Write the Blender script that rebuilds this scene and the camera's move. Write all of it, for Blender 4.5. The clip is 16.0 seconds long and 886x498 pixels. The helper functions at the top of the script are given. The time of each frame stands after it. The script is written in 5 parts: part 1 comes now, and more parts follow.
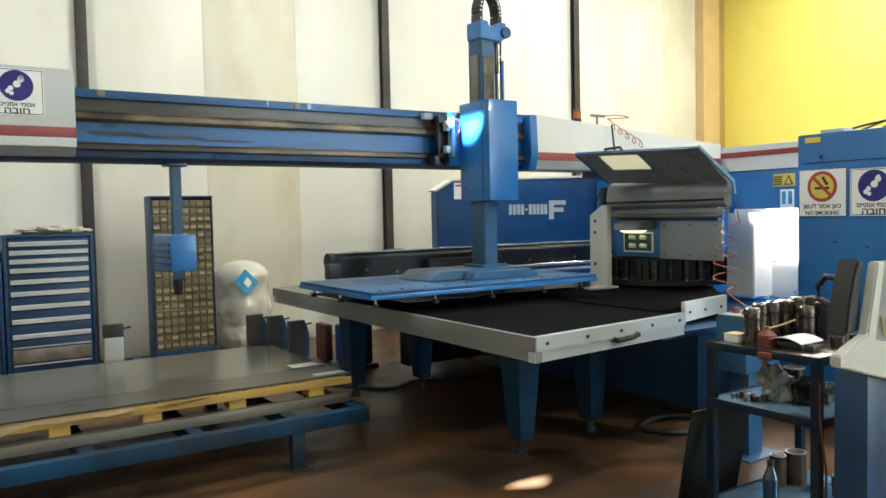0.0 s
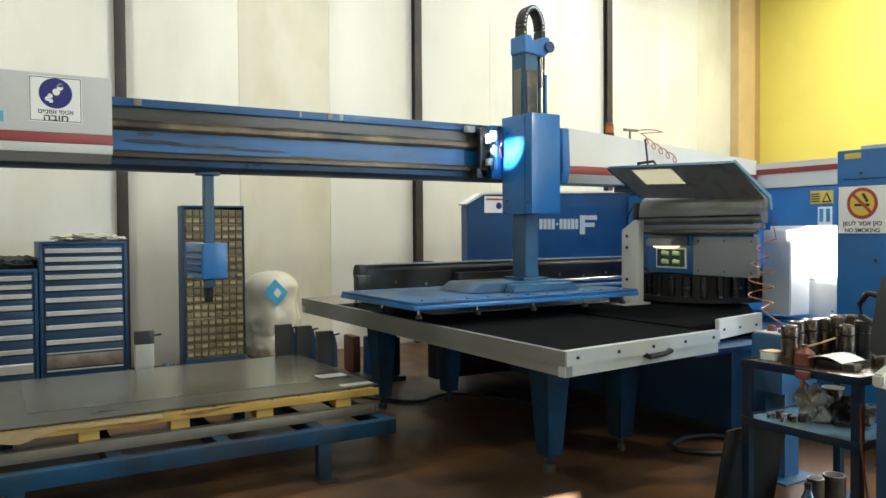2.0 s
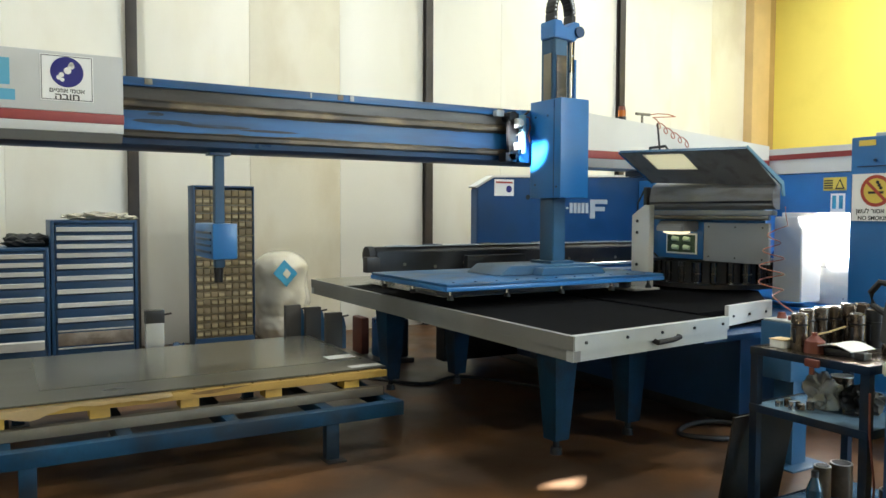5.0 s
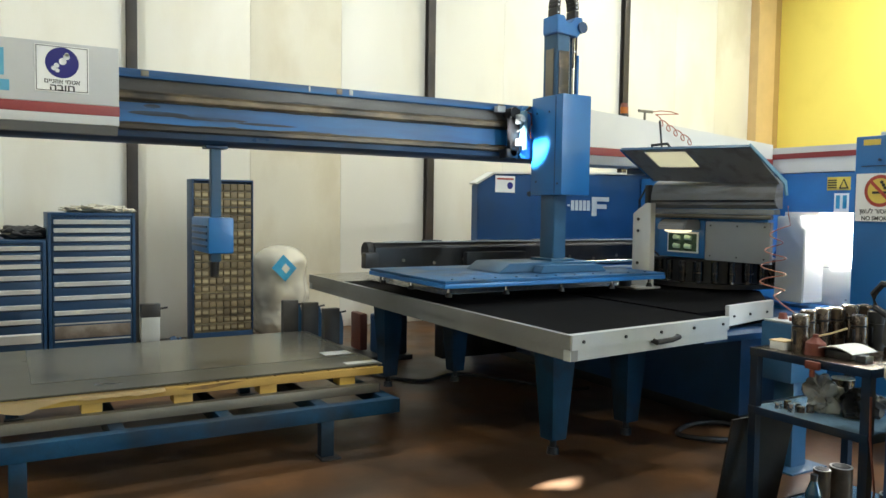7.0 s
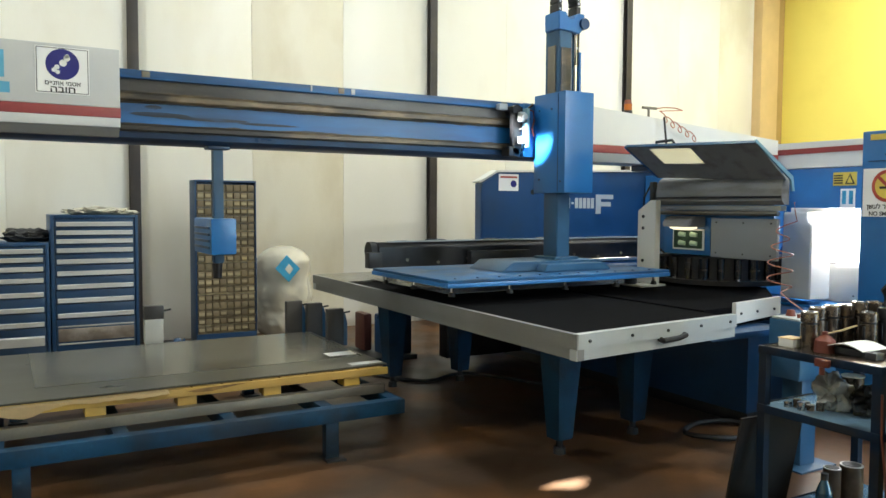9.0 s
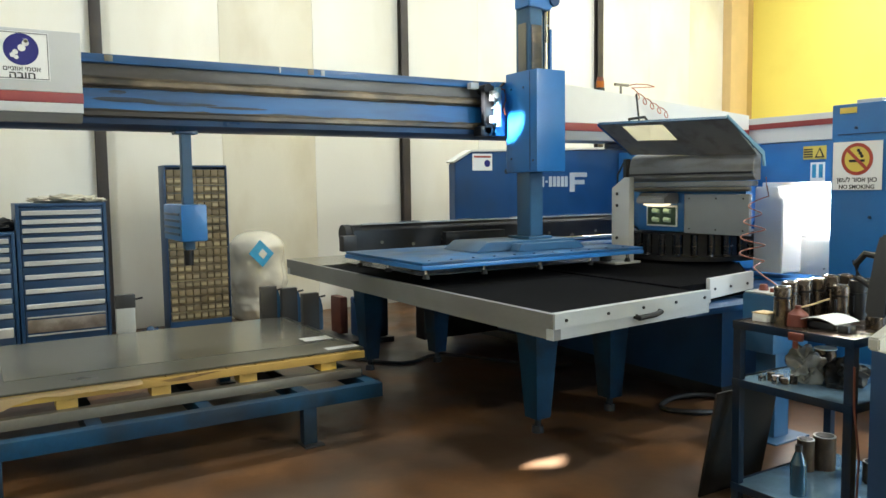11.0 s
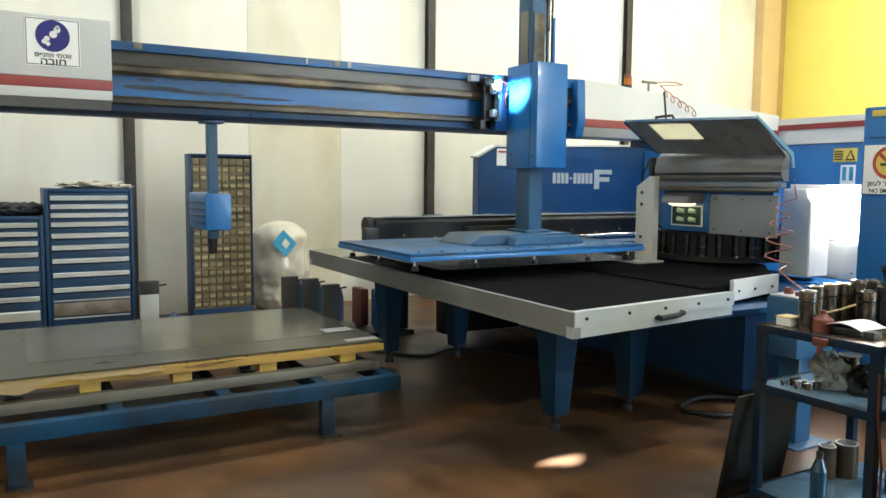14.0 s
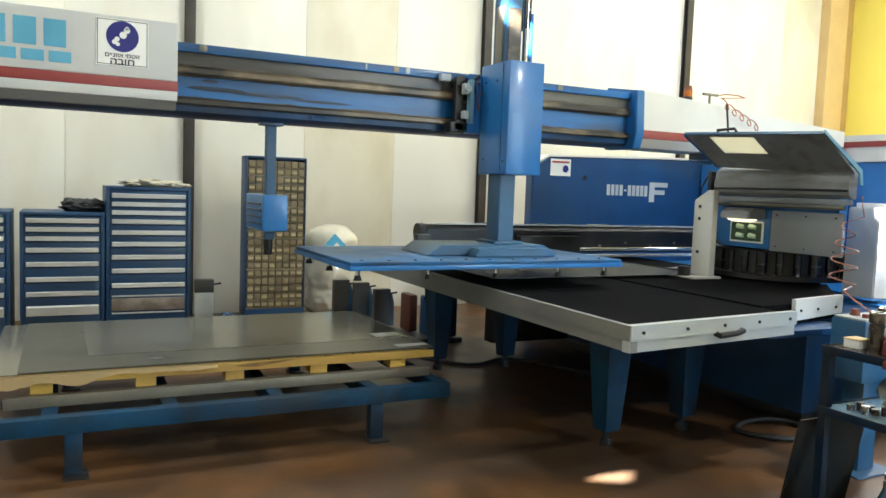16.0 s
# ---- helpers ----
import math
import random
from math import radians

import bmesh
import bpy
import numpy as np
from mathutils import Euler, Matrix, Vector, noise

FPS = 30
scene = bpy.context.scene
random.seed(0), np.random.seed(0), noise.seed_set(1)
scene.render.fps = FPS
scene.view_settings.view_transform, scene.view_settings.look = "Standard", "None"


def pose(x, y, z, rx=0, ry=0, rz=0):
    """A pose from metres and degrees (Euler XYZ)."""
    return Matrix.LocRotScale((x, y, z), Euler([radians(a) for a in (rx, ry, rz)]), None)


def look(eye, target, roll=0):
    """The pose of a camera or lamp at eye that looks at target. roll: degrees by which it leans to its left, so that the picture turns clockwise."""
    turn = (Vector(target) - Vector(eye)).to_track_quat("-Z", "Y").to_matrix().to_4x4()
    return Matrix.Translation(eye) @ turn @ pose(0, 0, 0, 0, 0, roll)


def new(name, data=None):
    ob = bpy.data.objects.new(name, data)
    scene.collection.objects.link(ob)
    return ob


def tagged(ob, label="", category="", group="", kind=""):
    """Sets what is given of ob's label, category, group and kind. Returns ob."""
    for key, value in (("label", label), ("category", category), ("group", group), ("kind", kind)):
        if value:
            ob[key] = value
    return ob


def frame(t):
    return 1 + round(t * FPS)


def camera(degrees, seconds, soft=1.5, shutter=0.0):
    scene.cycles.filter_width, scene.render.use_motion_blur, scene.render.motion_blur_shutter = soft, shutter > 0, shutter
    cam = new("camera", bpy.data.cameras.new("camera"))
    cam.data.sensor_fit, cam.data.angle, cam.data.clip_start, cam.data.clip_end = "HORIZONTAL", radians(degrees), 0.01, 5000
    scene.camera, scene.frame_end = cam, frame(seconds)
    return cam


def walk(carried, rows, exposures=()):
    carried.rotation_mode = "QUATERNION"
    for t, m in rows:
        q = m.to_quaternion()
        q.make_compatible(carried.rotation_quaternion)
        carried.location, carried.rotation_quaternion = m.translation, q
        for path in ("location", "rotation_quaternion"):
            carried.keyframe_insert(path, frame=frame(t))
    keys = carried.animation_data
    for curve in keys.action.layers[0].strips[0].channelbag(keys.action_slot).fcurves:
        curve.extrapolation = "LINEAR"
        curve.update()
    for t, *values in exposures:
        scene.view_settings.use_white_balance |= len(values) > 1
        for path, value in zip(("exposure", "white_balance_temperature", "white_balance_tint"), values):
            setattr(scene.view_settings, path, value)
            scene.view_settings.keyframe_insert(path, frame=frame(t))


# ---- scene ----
cam = camera(60.0, 16.0, soft=1.5)

PATH = [
    (0, (-0.086, -0.121, 1.588), (1.008, 1.551, 1.498), -1.2),
    (0.5, (-0.072, -0.116, 1.568), (0.984, 1.583, 1.543), -0.4),
    (1, (-0.071, -0.101, 1.561), (0.969, 1.607, 1.534), -0.3),
    (1.5, (-0.072, -0.098, 1.565), (0.96, 1.615, 1.527), -0.5),
    (2, (-0.074, -0.092, 1.563), (0.957, 1.621, 1.514), -0.4),
    (2.5, (-0.073, -0.085, 1.564), (0.951, 1.631, 1.49), -0.3),
    (3, (-0.076, -0.078, 1.569), (0.948, 1.638, 1.472), -0.2),
    (3.5, (-0.074, -0.081, 1.573), (0.951, 1.633, 1.461), -0.5),
    (4, (-0.078, -0.076, 1.568), (0.947, 1.636, 1.446), -0.2),
    (4.2, (-0.077, -0.077, 1.571), (0.954, 1.634, 1.458), 0.3),
    (6.3, (-0.052, -0.1, 1.564), (0.925, 1.643, 1.48), -0.1),
    (6.5, (-0.029, -0.097, 1.56), (0.952, 1.643, 1.464), 0.7),
    (7, (-0.017, -0.057, 1.57), (0.986, 1.67, 1.464), 0.8),
    (7.5, (-0.034, -0.013, 1.568), (1.014, 1.688, 1.473), 0.4),
    (8, (-0.003, -0.017, 1.577), (1.035, 1.69, 1.481), 1.1),
    (8.5, (0.004, -0.021, 1.577), (1.038, 1.688, 1.479), 0.0),
    (9, (-0.003, -0.025, 1.571), (0.992, 1.706, 1.462), 0.3),
    (9.2, (-0.001, -0.021, 1.567), (0.988, 1.713, 1.441), 0.9),
    (11.3, (0.029, 0.002, 1.58), (1.08, 1.695, 1.418), -0.9),
    (11.5, (0.042, -0.005, 1.576), (1.084, 1.695, 1.415), -0.4),
    (12, (0.026, 0.02, 1.569), (1.02, 1.746, 1.391), -0.1),
    (12.5, (0.025, 0.015, 1.58), (1.013, 1.743, 1.391), 0.7),
    (13, (0.028, 0.009, 1.579), (1.018, 1.735, 1.381), 0.3),
    (13.5, (0.026, 0.007, 1.579), (1.018, 1.733, 1.382), 0.3),
    (14, (0.025, 0.004, 1.584), (1.022, 1.728, 1.407), 0.5),
    (14.5, (0.013, 0.006, 1.592), (1.007, 1.735, 1.44), 1.6),
    (15, (0.003, 0.022, 1.582), (0.975, 1.764, 1.433), 1.9),
    (15.5, (-0.003, 0.029, 1.584), (0.942, 1.785, 1.437), 1.9),
    (16, (-0.007, 0.052, 1.571), (0.886, 1.835, 1.414), 2.1),
]
walk(cam, [(t, look(eye, target, roll)) for t, eye, target, roll in PATH], exposures=[(0, 5.0), (2, 4.92), (4.2, 4.95), (6.5, 4.95), (9, 5.0), (11.5, 5.14), (14, 5.2), (16, 5.2)])

# ---- light ----
SUN_WAY = Vector((1.0, 0.33, -0.82)).normalized()
world = bpy.data.worlds.new("sky")
scene.world = world
world.use_nodes = True
sky = world.node_tree.nodes.new("ShaderNodeTexSky")
sky.sky_type = "NISHITA"
sky.sun_disc = False
sky.sun_elevation = math.asin(-SUN_WAY.z)
sky.sun_rotation = math.atan2(-SUN_WAY.x, -SUN_WAY.y)
world.node_tree.nodes["Background"].inputs["Strength"].default_value = 0.05
world.node_tree.links.new(sky.outputs[0], world.node_tree.nodes["Background"].inputs["Color"])

sun = new("sun", bpy.data.lights.new("sun", "SUN"))
sun.data.energy, sun.data.angle, sun.data.color = 5.0, radians(0.5), (1.0, 0.99, 0.96)
sun.matrix_world = look((-6, -5, 6), Vector((-6, -5, 6)) + SUN_WAY)

LAMPS = [(-1.2, 6.6, 0.74), (3.2, 6.6, 0.50), (7.6, 6.6, 0.66), (-1.2, 1.6, 0.30), (2.8, -0.6, 0.55), (6.4, 2.2, 1.15), (8.1, -5.8, 4.1), (10.6, 6.0, 1.1)]
LAMP_POWER = 6.15
for lx, ly, share in LAMPS:
    lamp = new("high_bay_light", bpy.data.lights.new("high_bay_light", "AREA"))
    lamp.data.shape, lamp.data.size, lamp.data.energy, lamp.data.color = "DISK", 0.5, LAMP_POWER * share, (0.945, 1.0, 0.98)
    lamp.matrix_world = look((lx, ly, 6.30), (lx, ly, 0))

GATE = (7.0, 10.0, 3.4)  # the added gate in the unseen south wall: from x, to x, height
# Added fill lamp that gives the right side its bluish cast.
blue_fill = new("gate_blue_fill", bpy.data.lights.new("gate_blue_fill", "AREA"))
blue_fill.data.shape, blue_fill.data.size, blue_fill.data.size_y, blue_fill.data.energy, blue_fill.data.color = "RECTANGLE", 3.0, 3.3, 9.0, (0.20, 0.56, 1.0)
blue_fill.matrix_world = look((8.5, -7.25, 1.7), (8.5, 0, 1.7))


# ---- materials ----
def surf(name, base, rough=0.5, metal=0.0, var=0.15, scale=3.0, dirt=None, amount=0.0, dirt_scale=1.5, bump=0.02,
         stretch=(1, 1, 1), coat=0.0, rand=0.0, fine=60.0, spec=0.5):
    """Paint, metal or stone: a base colour that varies at two scales, patches of dirt with soft edges, fine relief."""
    m = bpy.data.materials.new(name)
    m.use_nodes = True
    nt = m.node_tree
    n, l = nt.nodes, nt.links
    p = n["Principled BSDF"]
    co = n.new("ShaderNodeTexCoord")
    mp = n.new("ShaderNodeMapping")
    mp.inputs["Scale"].default_value = stretch
    l.new(co.outputs["Object"], mp.inputs["Vector"])

    def noisy(s, detail=5.0):
        t = n.new("ShaderNodeTexNoise")
        t.inputs["Scale"].default_value, t.inputs["Detail"].default_value = s, detail
        l.new(mp.outputs["Vector"], t.inputs["Vector"])
        return t.outputs["Fac"]

    def ramp(fac, a, b, lo, hi):
        r = n.new("ShaderNodeMapRange")
        for k, v in enumerate((a, b, lo, hi)):
            r.inputs[k + 1].default_value = v
        l.new(fac, r.inputs[0])
        return r.outputs[0]

    def mix(fac, a, b):
        x = n.new("ShaderNodeMix")
        x.data_type = "RGBA"
        for sock, v in ((x.inputs[0], fac), (x.inputs[6], a), (x.inputs[7], b)):
            if isinstance(v, (tuple, float)):
                sock.default_value = (*v, 1) if isinstance(v, tuple) else v
            else:
                l.new(v, sock)
        return x.outputs[2]

    dark = tuple(c * (1 - var) for c in base)
    light = tuple(min(1, c * (1 + var)) for c in base)
    big, small = noisy(scale), noisy(fine, 3.0)
    col = mix(ramp(big, 0.3, 0.7, 0, 1), dark, light)
    col = mix(ramp(small, 0.35, 0.75, 0, 0.35), col, dark)
    if dirt:
        col = mix(ramp(noisy(dirt_scale, 8.0), 0.62 - amount * 0.5, 0.75 - amount * 0.4, 0, min(1, amount * 1.8)), col, dirt)
    if rand:
        info = n.new("ShaderNodeObjectInfo")
        col = mix(ramp(info.outputs["Random"], 0, 1, 0, rand), col, tuple(c * 0.45 for c in base))
    l.new(col, p.inputs["Base Color"])
    swing = min(0.08, var * 0.3)
    l.new(ramp(big, 0.3, 0.7, max(0.03, rough - swing), min(1, rough + swing)), p.inputs["Roughness"])
    p.inputs["Metallic"].default_value = metal
    p.inputs["Specular IOR Level"].default_value = spec
    p.inputs["Coat Weight"].default_value = coat
    p.inputs["Coat Roughness"].default_value = 0.12
    b = n.new("ShaderNodeBump")
    b.inputs["Strength"].default_value = min(1.0, bump * 5)
    b.inputs["Distance"].default_value = 0.004
    l.new(small, b.inputs["Height"])
    l.new(b.outputs[0], p.inputs["Normal"])
    return m


def glow(name, colour, strength):
    m = bpy.data.materials.new(name)
    m.use_nodes = True
    p = m.node_tree.nodes["Principled BSDF"]
    p.inputs["Base Color"].default_value = (*colour, 1)
    p.inputs["Emission Color"].default_value = (*colour, 1)
    p.inputs["Emission Strength"].default_value = strength
    return m


BLUE = surf("machine_blue_enamel", (0.013, 0.145, 0.41), 0.38, var=0.14, dirt=(0.03, 0.04, 0.05), amount=0.16, coat=0.25, bump=0.015)
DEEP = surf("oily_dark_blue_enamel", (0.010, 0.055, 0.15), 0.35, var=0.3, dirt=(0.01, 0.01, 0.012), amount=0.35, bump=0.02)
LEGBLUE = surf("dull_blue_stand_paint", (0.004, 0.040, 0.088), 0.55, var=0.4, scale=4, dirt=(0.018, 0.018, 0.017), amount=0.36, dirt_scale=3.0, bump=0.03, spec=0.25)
PLATEBLUE = surf("scuffed_blue_plate_paint", (0.012, 0.095, 0.235), 0.45, var=0.3, scale=4, dirt=(0.03, 0.035, 0.04), amount=0.3, dirt_scale=3.5, bump=0.02, spec=0.3)
STANDBLUE = surf("worn_blue_steel_paint", (0.015, 0.085, 0.18), 0.45, var=0.25, dirt=(0.06, 0.05, 0.04), amount=0.28, bump=0.03)
CABBLUE = surf("drawer_blue_paint", (0.007, 0.044, 0.112), 0.42, var=0.15, dirt=(0.02, 0.02, 0.02), amount=0.15)
GREASE = surf("greasy_brown_rail_steel", (0.20, 0.15, 0.09), 0.40, metal=0.2, var=0.5, scale=4.0, dirt=(0.028, 0.025, 0.023), amount=0.52, dirt_scale=2.6, stretch=(0.8, 1.5, 2), bump=0.05, fine=25)
BEAMBLUE = surf("grimy_beam_blue_enamel", (0.012, 0.140, 0.40), 0.42, var=0.25, scale=2.0, dirt=(0.022, 0.030, 0.045), amount=0.34, dirt_scale=1.6, stretch=(0.45, 1, 3.5), coat=0.1, bump=0.02)
GRIME = surf("brown_black_grease", (0.06, 0.048, 0.035), 0.42, var=0.6, scale=6, dirt=(0.012, 0.011, 0.010), amount=0.4, dirt_scale=5, stretch=(0.6, 1, 3), bump=0.05)
SMEAR = surf("blue_black_grease_smear", (0.016, 0.028, 0.05), 0.45, var=0.5, scale=5, dirt=(0.01, 0.10, 0.28), amount=0.25, dirt_scale=6, stretch=(0.5, 1, 3))
RECESS = surf("grimy_grey_channel", (0.16, 0.155, 0.15), 0.45, metal=0.2, var=0.35, dirt=(0.025, 0.022, 0.02), amount=0.4, stretch=(0.5, 1, 2))
COVER = surf("light_grey_cover_paint", (0.54, 0.55, 0.55), 0.45, var=0.05, dirt=(0.3, 0.28, 0.24), amount=0.1, bump=0.01)
COVERDARK = surf("mid_grey_cover_paint", (0.20, 0.20, 0.20), 0.5, var=0.08)
WHITE = surf("white_machine_paint", (0.64, 0.635, 0.605), 0.4, var=0.04, dirt=(0.5, 0.46, 0.38), amount=0.12, bump=0.01)
RED = surf("red_stripe_paint", (0.26, 0.032, 0.03), 0.4, var=0.12)
WALLM = surf("cream_sandwich_panel_steel", (0.81, 0.785, 0.70), 0.30, var=0.035, scale=0.7, dirt=(0.66, 0.60, 0.47), amount=0.2, dirt_scale=1.3, stretch=(1, 1, 0.35), bump=0.008, rand=0.10)
STAINED = surf("stained_cream_panel", (0.72, 0.675, 0.55), 0.36, var=0.06, scale=0.7, dirt=(0.55, 0.48, 0.33), amount=0.3, dirt_scale=1.4, stretch=(1, 1, 0.5), bump=0.008)
POST = surf("dark_brown_column_paint", (0.036, 0.029, 0.025), 0.5, var=0.2, dirt=(0.12, 0.09, 0.07), amount=0.15)
YELLOW = surf("yellow_wall_paint", (0.86, 0.71, 0.14), 0.5, var=0.04, scale=0.8, dirt=(0.7, 0.55, 0.08), amount=0.1, bump=0.012)
OCHREDARK = surf("dark_ochre_paint", (0.44, 0.28, 0.09), 0.5, var=0.08)
ORANGE = surf("ochre_column_paint", (0.62, 0.43, 0.19), 0.5, var=0.08)
CEIL = surf("pale_roof_sheet", (0.45, 0.44, 0.40), 0.6, var=0.1)
FLOORM = surf("worn_red_brown_floor", (0.118, 0.055, 0.021), 0.38, var=0.4, scale=3.0, dirt=(0.042, 0.030, 0.021), amount=0.42, dirt_scale=1.2, bump=0.03, fine=22, spec=0.35)
STEEL = surf("mill_finish_sheet_steel", (0.135, 0.13, 0.105), 0.30, metal=0.7, var=0.10, scale=2.5, stretch=(0.5, 1.5, 1), bump=0.006)
BRIGHT = surf("bright_sheet_steel", (0.25, 0.24, 0.20), 0.24, metal=0.75, var=0.06, scale=2.0, stretch=(0.6, 1.4, 1), bump=0.004)
RAW = surf("raw_grey_steel_tube", (0.20, 0.185, 0.15), 0.45, metal=0.5, var=0.2, dirt=(0.14, 0.1, 0.07), amount=0.25)
ALU = surf("scuffed_aluminium_lip", (0.45, 0.475, 0.475), 0.45, metal=0.3, var=0.1, dirt=(0.3, 0.26, 0.2), amount=0.2, bump=0.015)
ALUSIDE = surf("dull_aluminium_profile", (0.22, 0.22, 0.21), 0.42, metal=0.4, var=0.15, dirt=(0.12, 0.11, 0.1), amount=0.2)
BRUSH = surf("black_brush_bed", (0.006, 0.006, 0.0065), 0.97, var=0.5, scale=30, bump=0.1, fine=180, spec=0.03)
BLACK = surf("black_oily_steel", (0.016, 0.016, 0.018), 0.4, metal=0.2, var=0.4, dirt=(0.06, 0.055, 0.05), amount=0.25)
RUBBER = surf("black_rubber", (0.014, 0.014, 0.014), 0.6, var=0.3)
TOOLM = surf("dark_tool_steel", (0.12, 0.088, 0.062), 0.28, metal=0.8, var=0.35, dirt=(0.1, 0.05, 0.025), amount=0.25)
CHROME = surf("polished_rod_steel", (0.55, 0.55, 0.55), 0.14, metal=1.0, var=0.1)
WOOD = surf("raw_pine_pallet_wood", (0.66, 0.43, 0.085), 0.7, var=0.2, scale=2.5, dirt=(0.22, 0.12, 0.05), amount=0.3, stretch=(0.35, 3, 3), bump=0.06)
SCORCH = surf("scorched_pine", (0.20, 0.11, 0.035), 0.75, var=0.4, scale=9, bump=0.05)
CARD = surf("brown_wrapping_paper", (0.62, 0.46, 0.24), 0.75, var=0.15, dirt=(0.3, 0.19, 0.09), amount=0.25, bump=0.05)
PAPER = surf("white_paper", (0.78, 0.78, 0.76), 0.7, var=0.03)
HANDLE = surf("brushed_aluminium_label_strip", (0.56, 0.56, 0.54), 0.4, metal=0.3, var=0.12, dirt=(0.3, 0.29, 0.27), amount=0.22, rand=0.3)
PLATE = surf("stained_label_plate", (0.30, 0.265, 0.225), 0.4, metal=0.3, var=0.25, scale=4, dirt=(0.15, 0.11, 0.085), amount=0.4, dirt_scale=5)
STOPM = surf("dull_grey_stop_steel", (0.055, 0.050, 0.044), 0.45, metal=0.3, var=0.3, dirt=(0.05, 0.04, 0.03), amount=0.3)
BIN = surf("beige_parts_bin", (0.20, 0.155, 0.085), 0.6, var=0.25, dirt=(0.17, 0.13, 0.07), amount=0.25, rand=0.6)
BINLABEL = surf("pale_bin_label", (0.36, 0.30, 0.17), 0.6, var=0.25, rand=0.6)
FILM = surf("clear_plastic_wrap", (0.66, 0.62, 0.51), 0.16, var=0.10, scale=4, coat=0.9, bump=0.05, fine=16)
FILMDARK = surf("dull_plastic_film", (0.34, 0.34, 0.33), 0.16, var=0.3, scale=9, coat=0.6, bump=0.1, fine=20)
PRINT = surf("blue_bag_print", (0.04, 0.30, 0.50), 0.3, var=0.2, scale=8)
CLOTH = surf("grey_white_rag", (0.44, 0.41, 0.33), 0.9, var=0.2, scale=8)
SIGNW = surf("white_sign_plate", (0.88, 0.88, 0.87), 0.4, var=0.03)
NAVY = surf("navy_sign_print", (0.02, 0.02, 0.19), 0.4, var=0.05)
SIGNRED = surf("red_sign_print", (0.42, 0.06, 0.04), 0.4, var=0.05)
SIGNYEL = surf("yellow_sign_print", (0.72, 0.55, 0.10), 0.4, var=0.05)
INK = surf("black_sign_print", (0.02, 0.02, 0.02), 0.5, var=0.05)
CYAN = surf("light_blue_print", (0.12, 0.42, 0.62), 0.4, var=0.1)
PALE = surf("pale_grey_print", (0.42, 0.46, 0.50), 0.45, var=0.1)
LIDIN = surf("stained_grey_lid_lining", (0.34, 0.335, 0.33), 0.40, metal=0.3, var=0.12, dirt=(0.12, 0.095, 0.07), amount=0.25, dirt_scale=7)
DARKTOOL = surf("oiled_black_tool_steel", (0.05, 0.05, 0.053), 0.22, metal=0.9, var=0.4)
HOODM = surf("stained_grey_hood_steel", (0.25, 0.25, 0.25), 0.5, metal=0.2, var=0.10, dirt=(0.10, 0.078, 0.055), amount=0.3, dirt_scale=6, stretch=(1, 0.35, 2))
FROST = surf("cloudy_cream_window", (0.74, 0.71, 0.60), 0.12, var=0.02, bump=0.0)
fn = FROST.node_tree
through_light = fn.nodes.new("ShaderNodeBsdfTranslucent")
through_light.inputs["Color"].default_value = (0.74, 0.71, 0.60, 1)
blend = fn.nodes.new("ShaderNodeMixShader")
blend.inputs[0].default_value = 0.75
fn.links.new(fn.nodes["Principled BSDF"].outputs[0], blend.inputs[1])
fn.links.new(through_light.outputs[0], blend.inputs[2])
fn.links.new(blend.outputs[0], fn.nodes["Material Output"].inputs["Surface"])
DIE = surf("ground_die_steel", (0.19, 0.155, 0.125), 0.25, metal=0.85, var=0.4, scale=12, dirt=(0.06, 0.045, 0.034), amount=0.45, dirt_scale=8)
SLEEVE = surf("rusty_brown_tube_steel", (0.10, 0.068, 0.045), 0.45, metal=0.4, var=0.4, scale=9, dirt=(0.05, 0.03, 0.018), amount=0.4, dirt_scale=7)
# The blue-white reflection on the lower shelves is put into this base colour.
SHELF = surf("scuffed_shelf_reflected_blue", (0.30, 0.49, 0.66), 0.17, metal=0.55, var=0.2, scale=5, dirt=(0.10, 0.10, 0.10), amount=0.25, dirt_scale=4)
POSTBLUE = surf("dirty_slate_blue_angle", (0.004, 0.016, 0.038), 0.6, spec=0.2, var=0.3, dirt=(0.02, 0.018, 0.016), amount=0.35, dirt_scale=5)
DARKPLATE = surf("dark_mill_scale_plate", (0.010, 0.009, 0.008), 0.6, spec=0.2, metal=0.1, var=0.4, dirt=(0.05, 0.03, 0.018), amount=0.3)
FLANGE = surf("pale_blue_flange_paint", (0.15, 0.30, 0.40), 0.4, var=0.1)
# Darker than BLUE: the overhead cover's shade is put into the rear frame's colour.
BODYBLUE = surf("shaded_soiled_blue_enamel", (0.008, 0.062, 0.19), 0.4, var=0.18, dirt=(0.02, 0.03, 0.04), amount=0.25, coat=0.2, bump=0.015)
PANELGREY = surf("blue_grey_panel_paint", (0.235, 0.25, 0.265), 0.42, var=0.06)
BEIGE = surf("beige_console_plastic", (0.50, 0.49, 0.43), 0.5, var=0.06)
RUST = surf("rusty_red_paint", (0.16, 0.036, 0.02), 0.55, var=0.3, dirt=(0.05, 0.03, 0.02), amount=0.3)
OXIDE = surf("dark_red_oxide_paint", (0.085, 0.022, 0.014), 0.55, var=0.3, dirt=(0.03, 0.02, 0.016), amount=0.3)
HOSERED = surf("red_air_hose", (0.38, 0.13, 0.08), 0.4, var=0.1)
AMBER = surf("amber_beacon_plastic", (0.42, 0.12, 0.02), 0.25, var=0.2)
BOTTLE = surf("blue_green_bottle", (0.010, 0.048, 0.082), 0.2, var=0.2, coat=0.5)
LAMPGLOW = glow("warm_work_lamp_glow", (1.0, 0.85, 0.55), 0.045)
